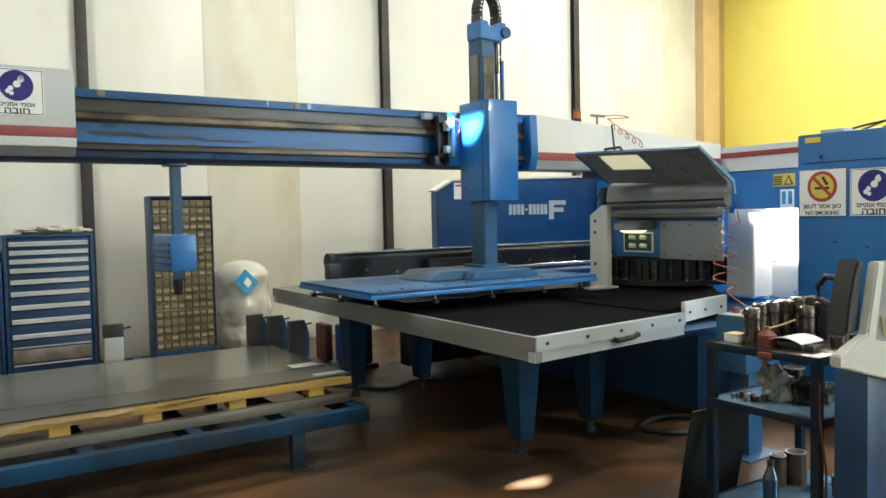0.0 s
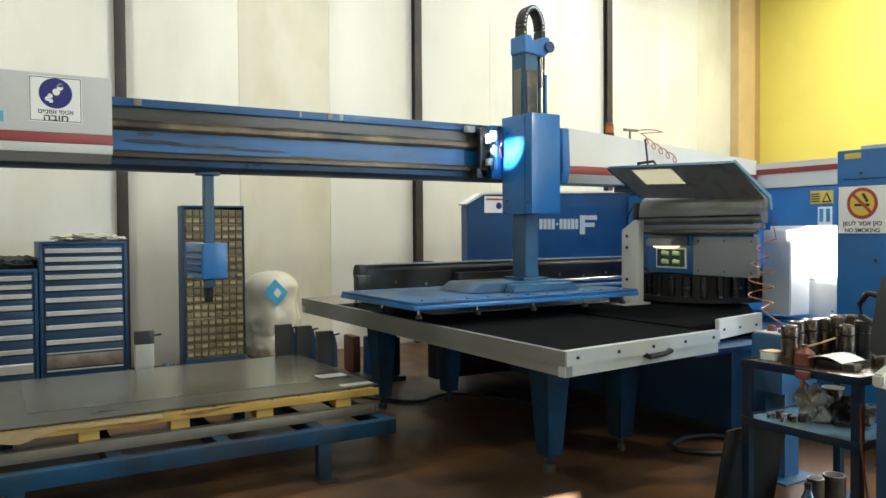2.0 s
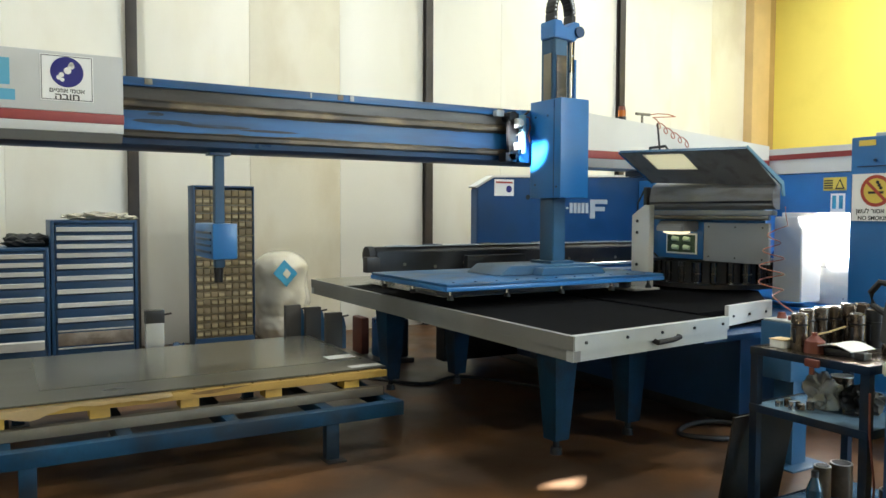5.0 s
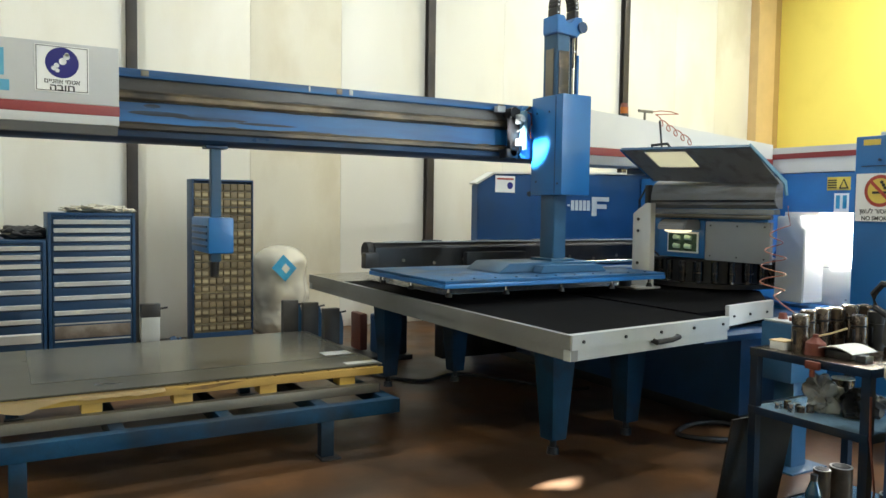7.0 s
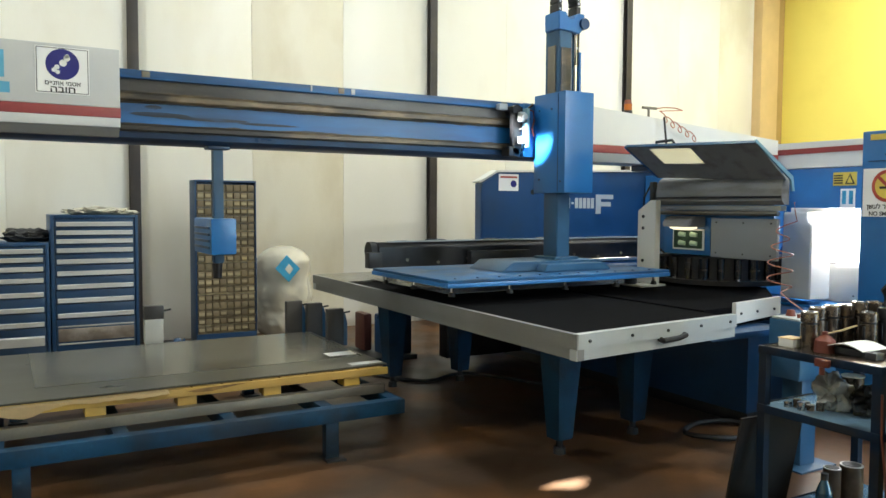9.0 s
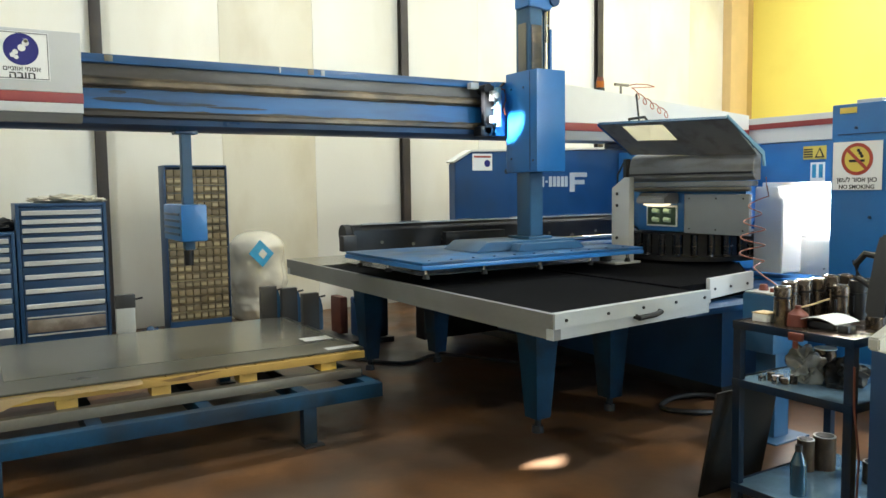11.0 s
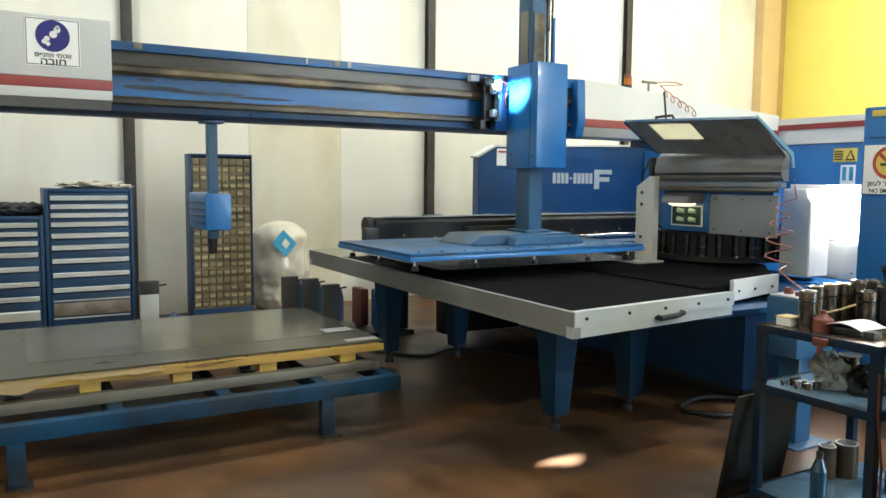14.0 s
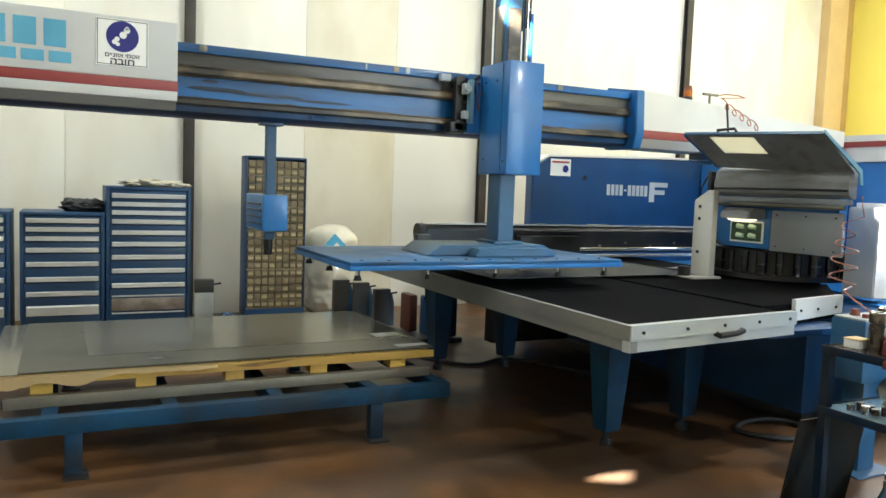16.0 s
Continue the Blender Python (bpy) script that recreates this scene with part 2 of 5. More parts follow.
PORT = surf("green_lit_tool_glass", (0.05, 0.09, 0.06), 0.15, var=0.3, scale=20, coat=0.5)
PORTGLOW = glow("green_tool_glow", (0.5, 0.68, 0.5), 0.0008)
SHADE = surf("grey_lamp_housing", (0.3, 0.3, 0.3), 0.4, metal=0.6)
BAYGLOW = glow("high_bay_diffuser", (1.0, 0.985, 0.90), 0.4)


# ---- mesh helpers ----
def box(bm, x0, x1, y0, y1, z0, z1, bevel=0.0):
    made = bmesh.ops.create_cube(bm, size=1.0)["verts"]
    for v in made:
        v.co = ((x0 + x1) / 2 + v.co.x * (x1 - x0), (y0 + y1) / 2 + v.co.y * (y1 - y0), (z0 + z1) / 2 + v.co.z * (z1 - z0))
    if bevel:
        edges = list({e for v in made for e in v.link_edges})
        bmesh.ops.bevel(bm, geom=edges, offset=bevel, segments=2, affect="EDGES", profile=0.6)
    return bm


def B(x0, x1, y0, y1, z0, z1, bevel=0.004):
    return box(bmesh.new(), x0, x1, y0, y1, z0, z1, bevel)


def prism(bm, outline, axis, a, b, bevel=0.0):
    """An outline in the plane across an axis, drawn out from a to b. Outline pairs are (y, z), (x, z) or (x, y)."""
    def place(p, s):
        return (s, *p) if axis == "x" else (p[0], s, p[1]) if axis == "y" else (*p, s)
    lo = [bm.verts.new(place(p, a)) for p in outline]
    hi = [bm.verts.new(place(p, b)) for p in outline]
    faces = [bm.faces.new(lo), bm.faces.new(hi)]
    for k in range(len(lo)):
        faces.append(bm.faces.new((lo[k], lo[k - 1], hi[k - 1], hi[k])))
    bmesh.ops.recalc_face_normals(bm, faces=faces)
    if bevel:
        bmesh.ops.bevel(bm, geom=list({e for f in faces for e in f.edges}), offset=bevel, segments=2, affect="EDGES")
    return bm


def rod(bm, p, q, r, sides=16, r2=None):
    p, q = Vector(p), Vector(q)
    m = Matrix.Translation((p + q) / 2) @ (q - p).to_track_quat("Z", "Y").to_matrix().to_4x4()
    bmesh.ops.create_cone(bm, cap_ends=True, segments=sides, radius1=r, radius2=r if r2 is None else r2, depth=(q - p).length, matrix=m)
    return bm


def R(p, q, r, sides=16, r2=None):
    return rod(bmesh.new(), p, q, r, sides, r2)


def tube(points, r, sides=8):
    bm = bmesh.new()
    points = [Vector(p) for p in points]
    rings = []
    for k, p in enumerate(points):
        way = points[min(k + 1, len(points) - 1)] - points[max(k - 1, 0)]
        turn = way.to_track_quat("Z", "Y")
        rings.append([bm.verts.new(p + turn @ Vector((r * math.cos(a), r * math.sin(a), 0))) for a in [2 * math.pi * i / sides for i in range(sides)]])
    for a, b in zip(rings, rings[1:]):
        for i in range(sides):
            bm.faces.new((a[i - 1], a[i], b[i], b[i - 1]))
    bm.faces.new(rings[0]), bm.faces.new(rings[-1])
    bmesh.ops.recalc_face_normals(bm, faces=bm.faces[:])
    return bm


def disc(centre, r, axis, depth=0.002, sides=32):
    way = {"x": (depth, 0, 0), "y": (0, depth, 0), "z": (0, 0, depth)}[axis]
    return R(centre, Vector(centre) + Vector(way), r, sides)


def smooth(bm, angle=35):
    limit = radians(angle)
    for f in bm.faces:
        f.smooth = True
    for e in bm.edges:
        e.smooth = len(e.link_faces) == 2 and e.calc_face_angle(0) < limit


def root_of(ob):
    while ob.parent:
        ob = ob.parent
    return ob


def part(name, bm, material, parent, label=""):
    """Links a bmesh, built at its place in the world, as one mesh under a thing or a part."""
    base = root_of(parent).location
    bmesh.ops.translate(bm, verts=bm.verts[:], vec=-base)
    smooth(bm)
    me = bpy.data.meshes.new(name)
    bm.to_mesh(me)
    bm.free()
    me.materials.append(material)
    ob = new(name, me)
    ob.parent = parent
    if label:
        tagged(ob, label)
    return ob


def solid(name, bm, material, label="", category="", kind="", group="", base=(0, 0, 0)):
    """A thing or a piece of the setting that is one mesh."""
    bmesh.ops.translate(bm, verts=bm.verts[:], vec=-Vector(base))
    smooth(bm)
    me = bpy.data.meshes.new(name)
    bm.to_mesh(me)
    bm.free()
    me.materials.append(material)
    ob = new(name, me)
    ob.location = base
    return tagged(ob, label, category, group, kind)


def thing(name, base, label, category, group="", kind=""):
    ob = new(name)
    ob.location, ob.empty_display_size = base, 0.1
    return tagged(ob, label, category, group, kind)


def write(name, text, place, size, turn, material, parent, squeeze=1.0):
    """Flat raised letters. turn: degrees about x, y, z."""
    cu = bpy.data.curves.new(name, "FONT")
    cu.body, cu.size, cu.extrude, cu.align_x, cu.align_y = text, size, 0.0008, "CENTER", "CENTER"
    cu.offset = size * 0.018
    cu.materials.append(material)
    ob = new(name, cu)
    ob.parent = parent
    ob.matrix_basis = pose(*(Vector(place) - root_of(parent).location), *turn) @ Matrix.Diagonal((squeeze, 1, 1, 1))
    return ob


# ---- the hall ----
def hall():
    solid("floor", B(-4.4, 14.0, -7.2, 9.9, -0.2, 0.0, 0), FLOORM, "worn red-brown painted concrete workshop floor with oil stains", "floor", "structure")
    back = solid("wall_north", B(-4.4, 12.6, 9.42, 9.6, 0.0, 10.8, 0), STAINED, "cream insulated steel panel wall behind the machines", "wall", "structure")
    posts = [-2.50, 1.31, 5.145, 8.70]
    cuts = [-4.35, -3.75, -2.55, -1.25, 0.04, 1.345, 2.67, 3.86, 5.145, 6.40, 7.69, 8.70, 9.90, 10.88, 11.76]
    for k, (a, b) in enumerate(zip(cuts, cuts[1:])):
        stained = k in (6, 13)
        bm = B(a + 0.0015, b - 0.0015, 9.30, 9.42, 0.0, 10.78, 0.002)
        panel = part("wall_panel", bm, STAINED if stained else WALLM, back)
    for x in posts:
        bm = B(x - 0.055, x + 0.055, 9.20, 9.215, 0.0, 10.78, 0.002)
        box(bm, x - 0.055, x + 0.055, 9.285, 9.298, 0.0, 10.78, 0.002)
        box(bm, x - 0.006, x + 0.006, 9.215, 9.285, 0.0, 10.78)
        solid("steel_column", bm, POST, "dark brown steel column standing against the panel wall", "column", "structure", "wall columns")
    bm = B(11.76, 12.22, 9.12, 9.60, 0.0, 10.78, 0.01)
    solid("concrete_column", bm, ORANGE, "ochre painted concrete column in the corner of the hall", "column", "structure")
    solid("wall_east", B(12.47, 12.7, -7.2, 9.6, 0.0, 10.8, 0.0), YELLOW, "bright yellow painted plaster wall", "wall", "structure")
    solid("trim", B(12.22, 12.47, 9.20, 9.60, 0.0, 10.78, 0.004), OCHREDARK, "ochre painted return beside the yellow wall", "wall", "structure")
    # The south wall is unseen; its open gate is added for the blue fill lamp.
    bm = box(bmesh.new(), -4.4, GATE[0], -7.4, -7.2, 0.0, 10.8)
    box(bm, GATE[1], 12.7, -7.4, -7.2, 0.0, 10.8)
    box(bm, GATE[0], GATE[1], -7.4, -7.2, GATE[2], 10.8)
    solid("wall_south", bm, WALLM, "plain cream wall with an added open gate", "wall", "structure")
    solid("ceiling", B(-4.4, 12.7, -7.4, 9.6, 10.8, 10.95, 0.0), CEIL, "pale sheet metal hall roof", "ceiling", "structure")
    # The west wall has three small openings, by which the sun comes in.
    holes = []
    for k in range(8):  # a half-round vent
        v = (k + 0.5) / 8
        holes.append(sun_hole((3.62, 5.045, 2.325), 0.38 * math.sqrt(1 - v * v), 0.205 / 8, -0.205 * v))
    holes.append(sun_hole((6.00, 3.76, 1.375), 0.44, 0.42))
    for k, (y0, y1) in enumerate(((3.335, 3.365), (3.315, 3.375), (3.29, 3.385), (3.265, 3.39), (3.25, 3.39), (3.25, 3.39), (3.27, 3.385), (3.30, 3.38), (3.345, 3.385))):  # a ragged gap
        holes.append(sun_hole((2.605 + 0.037 * k, (y0 + y1) / 2, 0.0), y1 - y0, 0.037 * 0.82))
    zs = sorted({0.0, 10.8, *[round(v, 5) for h in holes for v in h[2:]]})
    bm = bmesh.new()
    for z0, z1 in zip(zs, zs[1:]):
        y = -7.4
        for h in sorted(h for h in holes if h[2] <= (z0 + z1) / 2 <= h[3]):
            box(bm, -4.45, -4.40, y, h[0], z0, z1)
            y = h[1]
        box(bm, -4.45, -4.40, y, 9.6, z0, z1)
    solid("wall_west", bm, WALLM, "plain cream wall with small open vents", "wall", "structure")
    for lx, ly, share in LAMPS:
        lamp = thing("high_bay_lamp", (lx, ly, 10.8), "round metal high bay lamp hung from the roof", "lamp", "hall lamps")
        part("shade", R((lx, ly, 6.36), (lx, ly, 6.62), 0.30, 24, 0.10), SHADE, lamp)
        part("stem", R((lx, ly, 6.62), (lx, ly, 10.8), 0.015, 8), SHADE, lamp)
        part("diffuser", R((lx, ly, 6.34), (lx, ly, 6.358), 0.27, 24), BAYGLOW, lamp, "glowing lamp diffuser")


def sun_hole(target, wide, high, up=0.0):
    """The opening in the west wall through which the sun reaches a place, or one a little above or below it."""
    k = (target[0] + 4.425) / SUN_WAY.x
    y, z = target[1] - SUN_WAY.y * k, target[2] - SUN_WAY.z * k + up
    return (y - wide / 2, y + wide / 2, z - high / 2, z + high / 2)


# ---- the loader over the tables ----
def loader():
    g = thing("loading_gantry", (0, 5.45, 2.0), "long blue gantry beam with greasy brown rails between grey covers", "gantry")
    beam = part("beam", prism(bmesh.new(), [(5.33, 2.40), (5.60, 2.40), (5.60, 2.02), (5.50, 2.002), (5.36, 2.01), (5.33, 2.05)], "x", -3.6, 4.42, 0.004), BEAMBLUE, g, "blue enamelled beam web")
    part("top_flange", B(0.30, 4.42, 5.29, 5.60, 2.39, 2.445), BEAMBLUE, g)
    part("channel", B(0.30, 4.42, 5.315, 5.329, 2.308, 2.388, 0.001), RECESS, g, "grimy grey cable channel")
    part("upper_rail", prism(bmesh.new(), [(5.290, 2.258), (5.290, 2.288), (5.302, 2.305), (5.33, 2.305), (5.33, 2.243), (5.302, 2.243)], "x", 0.3, 4.42), GREASE, g, "greasy brown guide rail")
    part("lower_rail", prism(bmesh.new(), [(5.290, 2.062), (5.290, 2.086), (5.302, 2.100), (5.33, 2.100), (5.33, 2.052), (5.302, 2.052)], "x", 0.3, 4.42), GREASE, g, "greasy brown guide rail")
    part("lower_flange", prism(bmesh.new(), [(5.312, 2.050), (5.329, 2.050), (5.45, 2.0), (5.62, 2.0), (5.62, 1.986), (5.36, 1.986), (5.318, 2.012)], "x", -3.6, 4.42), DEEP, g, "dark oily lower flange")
    for x, w, m in ((0.80, 0.05, RAW), (1.945, 0.012, PALE), (2.16, 0.045, RAW), (2.26, 0.03, PALE), (3.60, 0.05, RAW)):
        part("clip", B(x, x + w, 5.284, 5.289, 2.40, 2.44, 0.001), m, g)
    for a, b, zc, h in ((0.72, 1.12, 2.168, 0.016), (1.00, 1.52, 2.155, 0.012), (1.42, 1.88, 2.142, 0.009), (0.82, 0.93, 2.215, 0.013)):
        ends = [(a + (b - a) * k / 10, zc + h * math.sin(math.pi * k / 10) ** 0.5 * (1 + 0.35 * noise.noise((a * 7 + k, 0, 0)))) for k in range(11)]
        ends += [(b - (b - a) * k / 10, zc - h * math.sin(math.pi * k / 10) ** 0.5 * (1 + 0.35 * noise.noise((b * 9 + k, 3, 0)))) for k in range(1, 10)]
        part("stain", prism(bmesh.new(), ends, "y", 5.3275, 5.3285), SMEAR, g, "black grease smear")
    # Grease crept from the rails over the web, with ragged edges
    for z0, way, deep, seed in ((2.2425, -1, 0.013, 2.0), (2.1005, 1, 0.016, 5.0), (2.3055, 1, 0.014, 8.0)):
        n = 90
        y0, y1 = (5.3265, 5.3295) if seed < 8 else (5.3115, 5.3145)
        low = [(0.668 + 3.74 * k / n, z0) for k in range(n + 1)]
        ragged = [(x, z0 + way * max(0.001, deep * (0.45 + 0.9 * noise.noise((x * 2.3, seed, 0)) + 0.55 * noise.noise((x * 11, seed, 1))))) for x, _ in low]
        bm = bmesh.new()
        lo = [[bm.verts.new((x, y, z)) for x, z in low] for y in (y0, y1)]
        hi = [[bm.verts.new((x, y, z)) for x, z in ragged] for y in (y0, y1)]
        for k in range(n):
            bm.faces.new((lo[0][k], lo[0][k + 1], hi[0][k + 1], hi[0][k]))
            bm.faces.new((hi[0][k], hi[0][k + 1], hi[1][k + 1], hi[1][k]))
        bmesh.ops.recalc_face_normals(bm, faces=bm.faces[:])
        part("grease_film", bm, GRIME, g, "ragged brown grease film")
    # Left cover
    cov = part("left_cover", B(-3.6, 0.662, 5.235, 5.64, 2.185, 2.550, 0.006), COVER, g, "light grey sheet metal cover")
    part("stripe", B(-3.6, 0.664, 5.225, 5.63, 2.122, 2.183, 0.003), RED, cov, "red painted stripe")
    part("band", B(-3.6, 0.660, 5.222, 5.63, 2.062, 2.120, 0.003), COVER, cov)
    part("skirt", prism(bmesh.new(), [(5.222, 2.06), (5.63, 2.06), (5.63, 2.005), (5.262, 2.005)], "x", -3.6, 0.655), COVERDARK, cov)
    # The maker's name becomes plain bars.
    for k in range(7):
        part("name_bar", B(-1.04 + k * 0.158, -0.92 + k * 0.158, 5.2325, 5.2345, 2.325, 2.485, 0.0), CYAN, cov, "light blue printed bar")
    for k in range(4):
        part("name_bar", B(-0.50 + k * 0.145, -0.38 + k * 0.145, 5.2325, 5.2345, 2.235, 2.300, 0.0), CYAN, cov, "light blue printed bar")
    # Right cover, whose roof falls towards the press
    def cover_wedge(x0, x1, za, zb, y0, y1, zlow):
        bm = bmesh.new()
        top = [(x0, y0, za), (x1, y0, zb), (x1, y1, zb + 0.04), (x0, y1, za + 0.04)]
        low = [(x, y, zlow) for x, y, _ in top]
        tv, lv = [bm.verts.new(p) for p in top], [bm.verts.new(p) for p in low]
        bm.faces.new(tv), bm.faces.new(lv[::-1])
        for k in range(4):
            bm.faces.new((lv[k - 1], lv[k], tv[k], tv[k - 1]))
        bmesh.ops.recalc_face_normals(bm, faces=bm.faces[:])
        return bm
    rc = part("right_cover", cover_wedge(4.45, 7.08, 2.475, 2.285, 5.25, 5.70, 2.136), WHITE, g, "white sheet metal cover with a sloping roof")
    part("stripe", B(4.455, 7.08, 5.243, 5.69, 2.064, 2.134, 0.003), RED, rc, "red painted stripe")
    part("band", prism(bmesh.new(), [(5.245, 2.062), (5.69, 2.062), (5.69, 1.985), (5.30, 1.985)], "x", 4.46, 7.08), WHITE, rc)
    part("end_plate", prism(bmesh.new(), [(5.20, 2.10), (5.22, 2.46), (5.62, 2.52), (5.62, 1.97), (5.24, 1.97)], "x", 4.36, 4.448, 0.006), BLUE, g, "blue end plate")
    part("under_bracket", B(5.35, 5.75, 5.28, 5.6, 1.93, 1.982), DEEP, g)
    # Sign on the left cover
    sign_ears((0.338, 5.2335, 2.389), "y", "ear protection sign", "white sign with a navy disc on the grey cover")
    # Beacon and air valve on the cover
    b = thing("warning_beacon", (5.20, 5.5, 2.46), "small amber and red warning beacon on the white cover", "beacon")
    part("lens", R((5.2, 5.5, 2.50), (5.2, 5.5, 2.56), 0.038, 16), AMBER, b, "amber plastic lens")
    part("cap", R((5.2, 5.5, 2.56), (5.2, 5.5, 2.60), 0.038, 16, 0.03), RUST, b)
    part("base", R((5.2, 5.5, 2.43), (5.2, 5.5, 2.50), 0.042, 16), BLACK, b)
    v = thing("air_valve", (5.42, 5.45, 2.42), "small grey air valve with a T handle on the white cover", "valve")
    part("stem", R((5.42, 5.45, 2.40), (5.42, 5.45, 2.53), 0.012, 10), RAW, v)
    part("handle", R((5.34, 5.45, 2.535), (5.52, 5.45, 2.535), 0.014, 10), RAW, v)
    pts = [(5.52, 5.45, 2.535), (5.58, 5.40, 2.545), (5.62, 5.30, 2.53), (5.63, 5.22, 2.50)]
    for k in range(120):
        a = k / 120 * 2 * math.pi * 5
        pts.append((5.31 + 0.48 * k / 120 + 0.040 * math.sin(a), 5.18 + 0.02 * math.cos(a), 2.43 - 0.20 * (k / 120) ** 0.9 + 0.040 * math.cos(a)))
    h = solid("coiled_air_hose", tube(pts, 0.0052, 6), HOSERED, "thin red coiled air hose hanging from a valve", "hose", base=(5.42, 5.45, 2.42))
    # Hanging switch box
    p = thing("hanging_switch_box", (1.25, 5.42, 1.93), "blue switch box on a rod hanging from the gantry beam", "switch box")
    part("rod", prism(bmesh.new(), [(1.275, 5.40), (1.345, 5.40), (1.345, 5.46), (1.275, 5.46)], "z", 1.17, 1.965, 0.006), STANDBLUE, p)
    part("flange", B(1.235, 1.385, 5.37, 5.49, 1.962, 1.984), DEEP, p)
    bx = part("housing", B(1.225, 1.40, 5.27, 5.80, 1.235, 1.485, 0.015), BLUE, p, "blue enamelled box")
    for k in range(4):
        part("slot", B(1.217, 1.2245, 5.31, 5.76, 1.275 + 0.045 * k, 1.292 + 0.045 * k, 0.001), DEEP, bx)
    part("tip", R((1.305, 5.43, 1.065), (1.305, 5.43, 1.17), 0.03, 12, 0.035), BLACK, p, "black rubber tip")


def sign_ears(place, facing, name, label):
    """A sign 0.33 m square: navy disc with ear plugs and two lines of Hebrew. It faces -y or -x."""
    x, y, z = place
    s = thing("safety_sign", place, label, "sign", "safety signs")
    w, h = (0.149, 0.141) if facing == "y" else (0.165, 0.165)

    def at(u, v, d):
        return (x + u, y - d, z + v) if facing == "y" else (x - d, y - u, z + v)

    def plate(u0, u1, v0, v1, d0, d1):
        a, b = at(u0, v0, d0), at(u1, v1, d1)
        return B(min(a[0], b[0]), max(a[0], b[0]), min(a[1], b[1]), max(a[1], b[1]), min(a[2], b[2]), max(a[2], b[2]), 0.0)
    turn = (90, 0, 0) if facing == "y" else (90, 0, -90)
    part("plate", plate(-w, w, -h, h, 0, 0.003), SIGNW, s)
    for u0, u1, v0, v1 in ((-w + .006, w - .006, h - .010, h - .006), (-w + .006, w - .006, -h + .006, -h + .010), (-w + .006, -w + .010, -h + .0105, h - .0105), (w - .010, w - .006, -h + .0105, h - .0105)):
        part("border", plate(u0, u1, v0, v1, 0.003, 0.0036), INK, s)
    d = part("disc", R(at(0, 0.042 * h / 0.16, 0.003), at(0, 0.042 * h / 0.16, 0.0045), 0.66 * h, 40), NAVY, s, "navy printed disc")
    k = h / 0.16
    for u, v, r in ((0.028, 0.085, 0.021), (0.004, 0.052, 0.024), (-0.035, 0.022, 0.017), (-0.052, 0.002, 0.016), (-0.03, -0.012, 0.014), (0.03, 0.10, 0.014)):
        part("ear_plug", R(at(u * k, v * k, 0.0045), at(u * k, v * k, 0.0052), r * k, 18), SIGNW, d)
    write("writing", "\u05d0\u05d8\u05de\u05d9 \u05d0\u05d5\u05d6\u05e0\u05d9\u05d9\u05dd"[::-1], at(0, -0.088 * k, 0.004), 0.042 * k, turn, INK, s, 1.05)
    write("writing", "\u05d7\u05d5\u05d1\u05d4"[::-1], at(0, -0.131 * k, 0.004), 0.062 * k, turn, INK, s, 1.25)


def sign_smoke(place):
    """A sign 0.33 by 0.35 m facing -x: no smoking, in Hebrew and English."""
    x, y, z = place
    s = thing("safety_sign", place, "white no smoking sign on the blue cabinet", "sign", "safety signs")
    part("plate", B(x - 0.003, x, y - 0.175, y + 0.175, z - 0.168, z + 0.168, 0), SIGNW, s)
    d = part("disc", disc((x - 0.0045, y, z + 0.045), 0.112, "x"), SIGNRED, s, "red prohibition ring")
    part("field", disc((x - 0.0055, y, z + 0.045), 0.088, "x"), SIGNYEL, d, "yellow field")
    part("cigarette", B(x - 0.0070, x - 0.0056, y - 0.055, y + 0.055, z + 0.025, z + 0.042, 0), INK, d)
    for k in range(3):
        part("smoke", disc((x - 0.0070, y - 0.035 + 0.012 * k, z + 0.065 + 0.02 * k), 0.012, "x"), INK, d)
    bm = B(-0.1, 0.1, -0.011, 0.011, 0, 0.0012, 0)
    bmesh.ops.transform(bm, matrix=Matrix.Translation((x - 0.0075, y, z + 0.045)) @ Matrix.Rotation(radians(90), 4, "Y") @ Matrix.Rotation(radians(-45), 4, "Z"), verts=bm.verts[:])
    part("bar", bm, SIGNRED, d)
    write("writing", "\u05db\u05d0\u05df \u05d0\u05e1\u05d5\u05e8 \u05dc\u05e2\u05e9\u05df"[::-1], (x - 0.004, y, z - 0.098), 0.046, (90, 0, -90), INK, s, 1.0)
    write("writing", "NO SMOKING", (x - 0.004, y, z - 0.148), 0.040, (90, 0, -90), INK, s, 1.0)


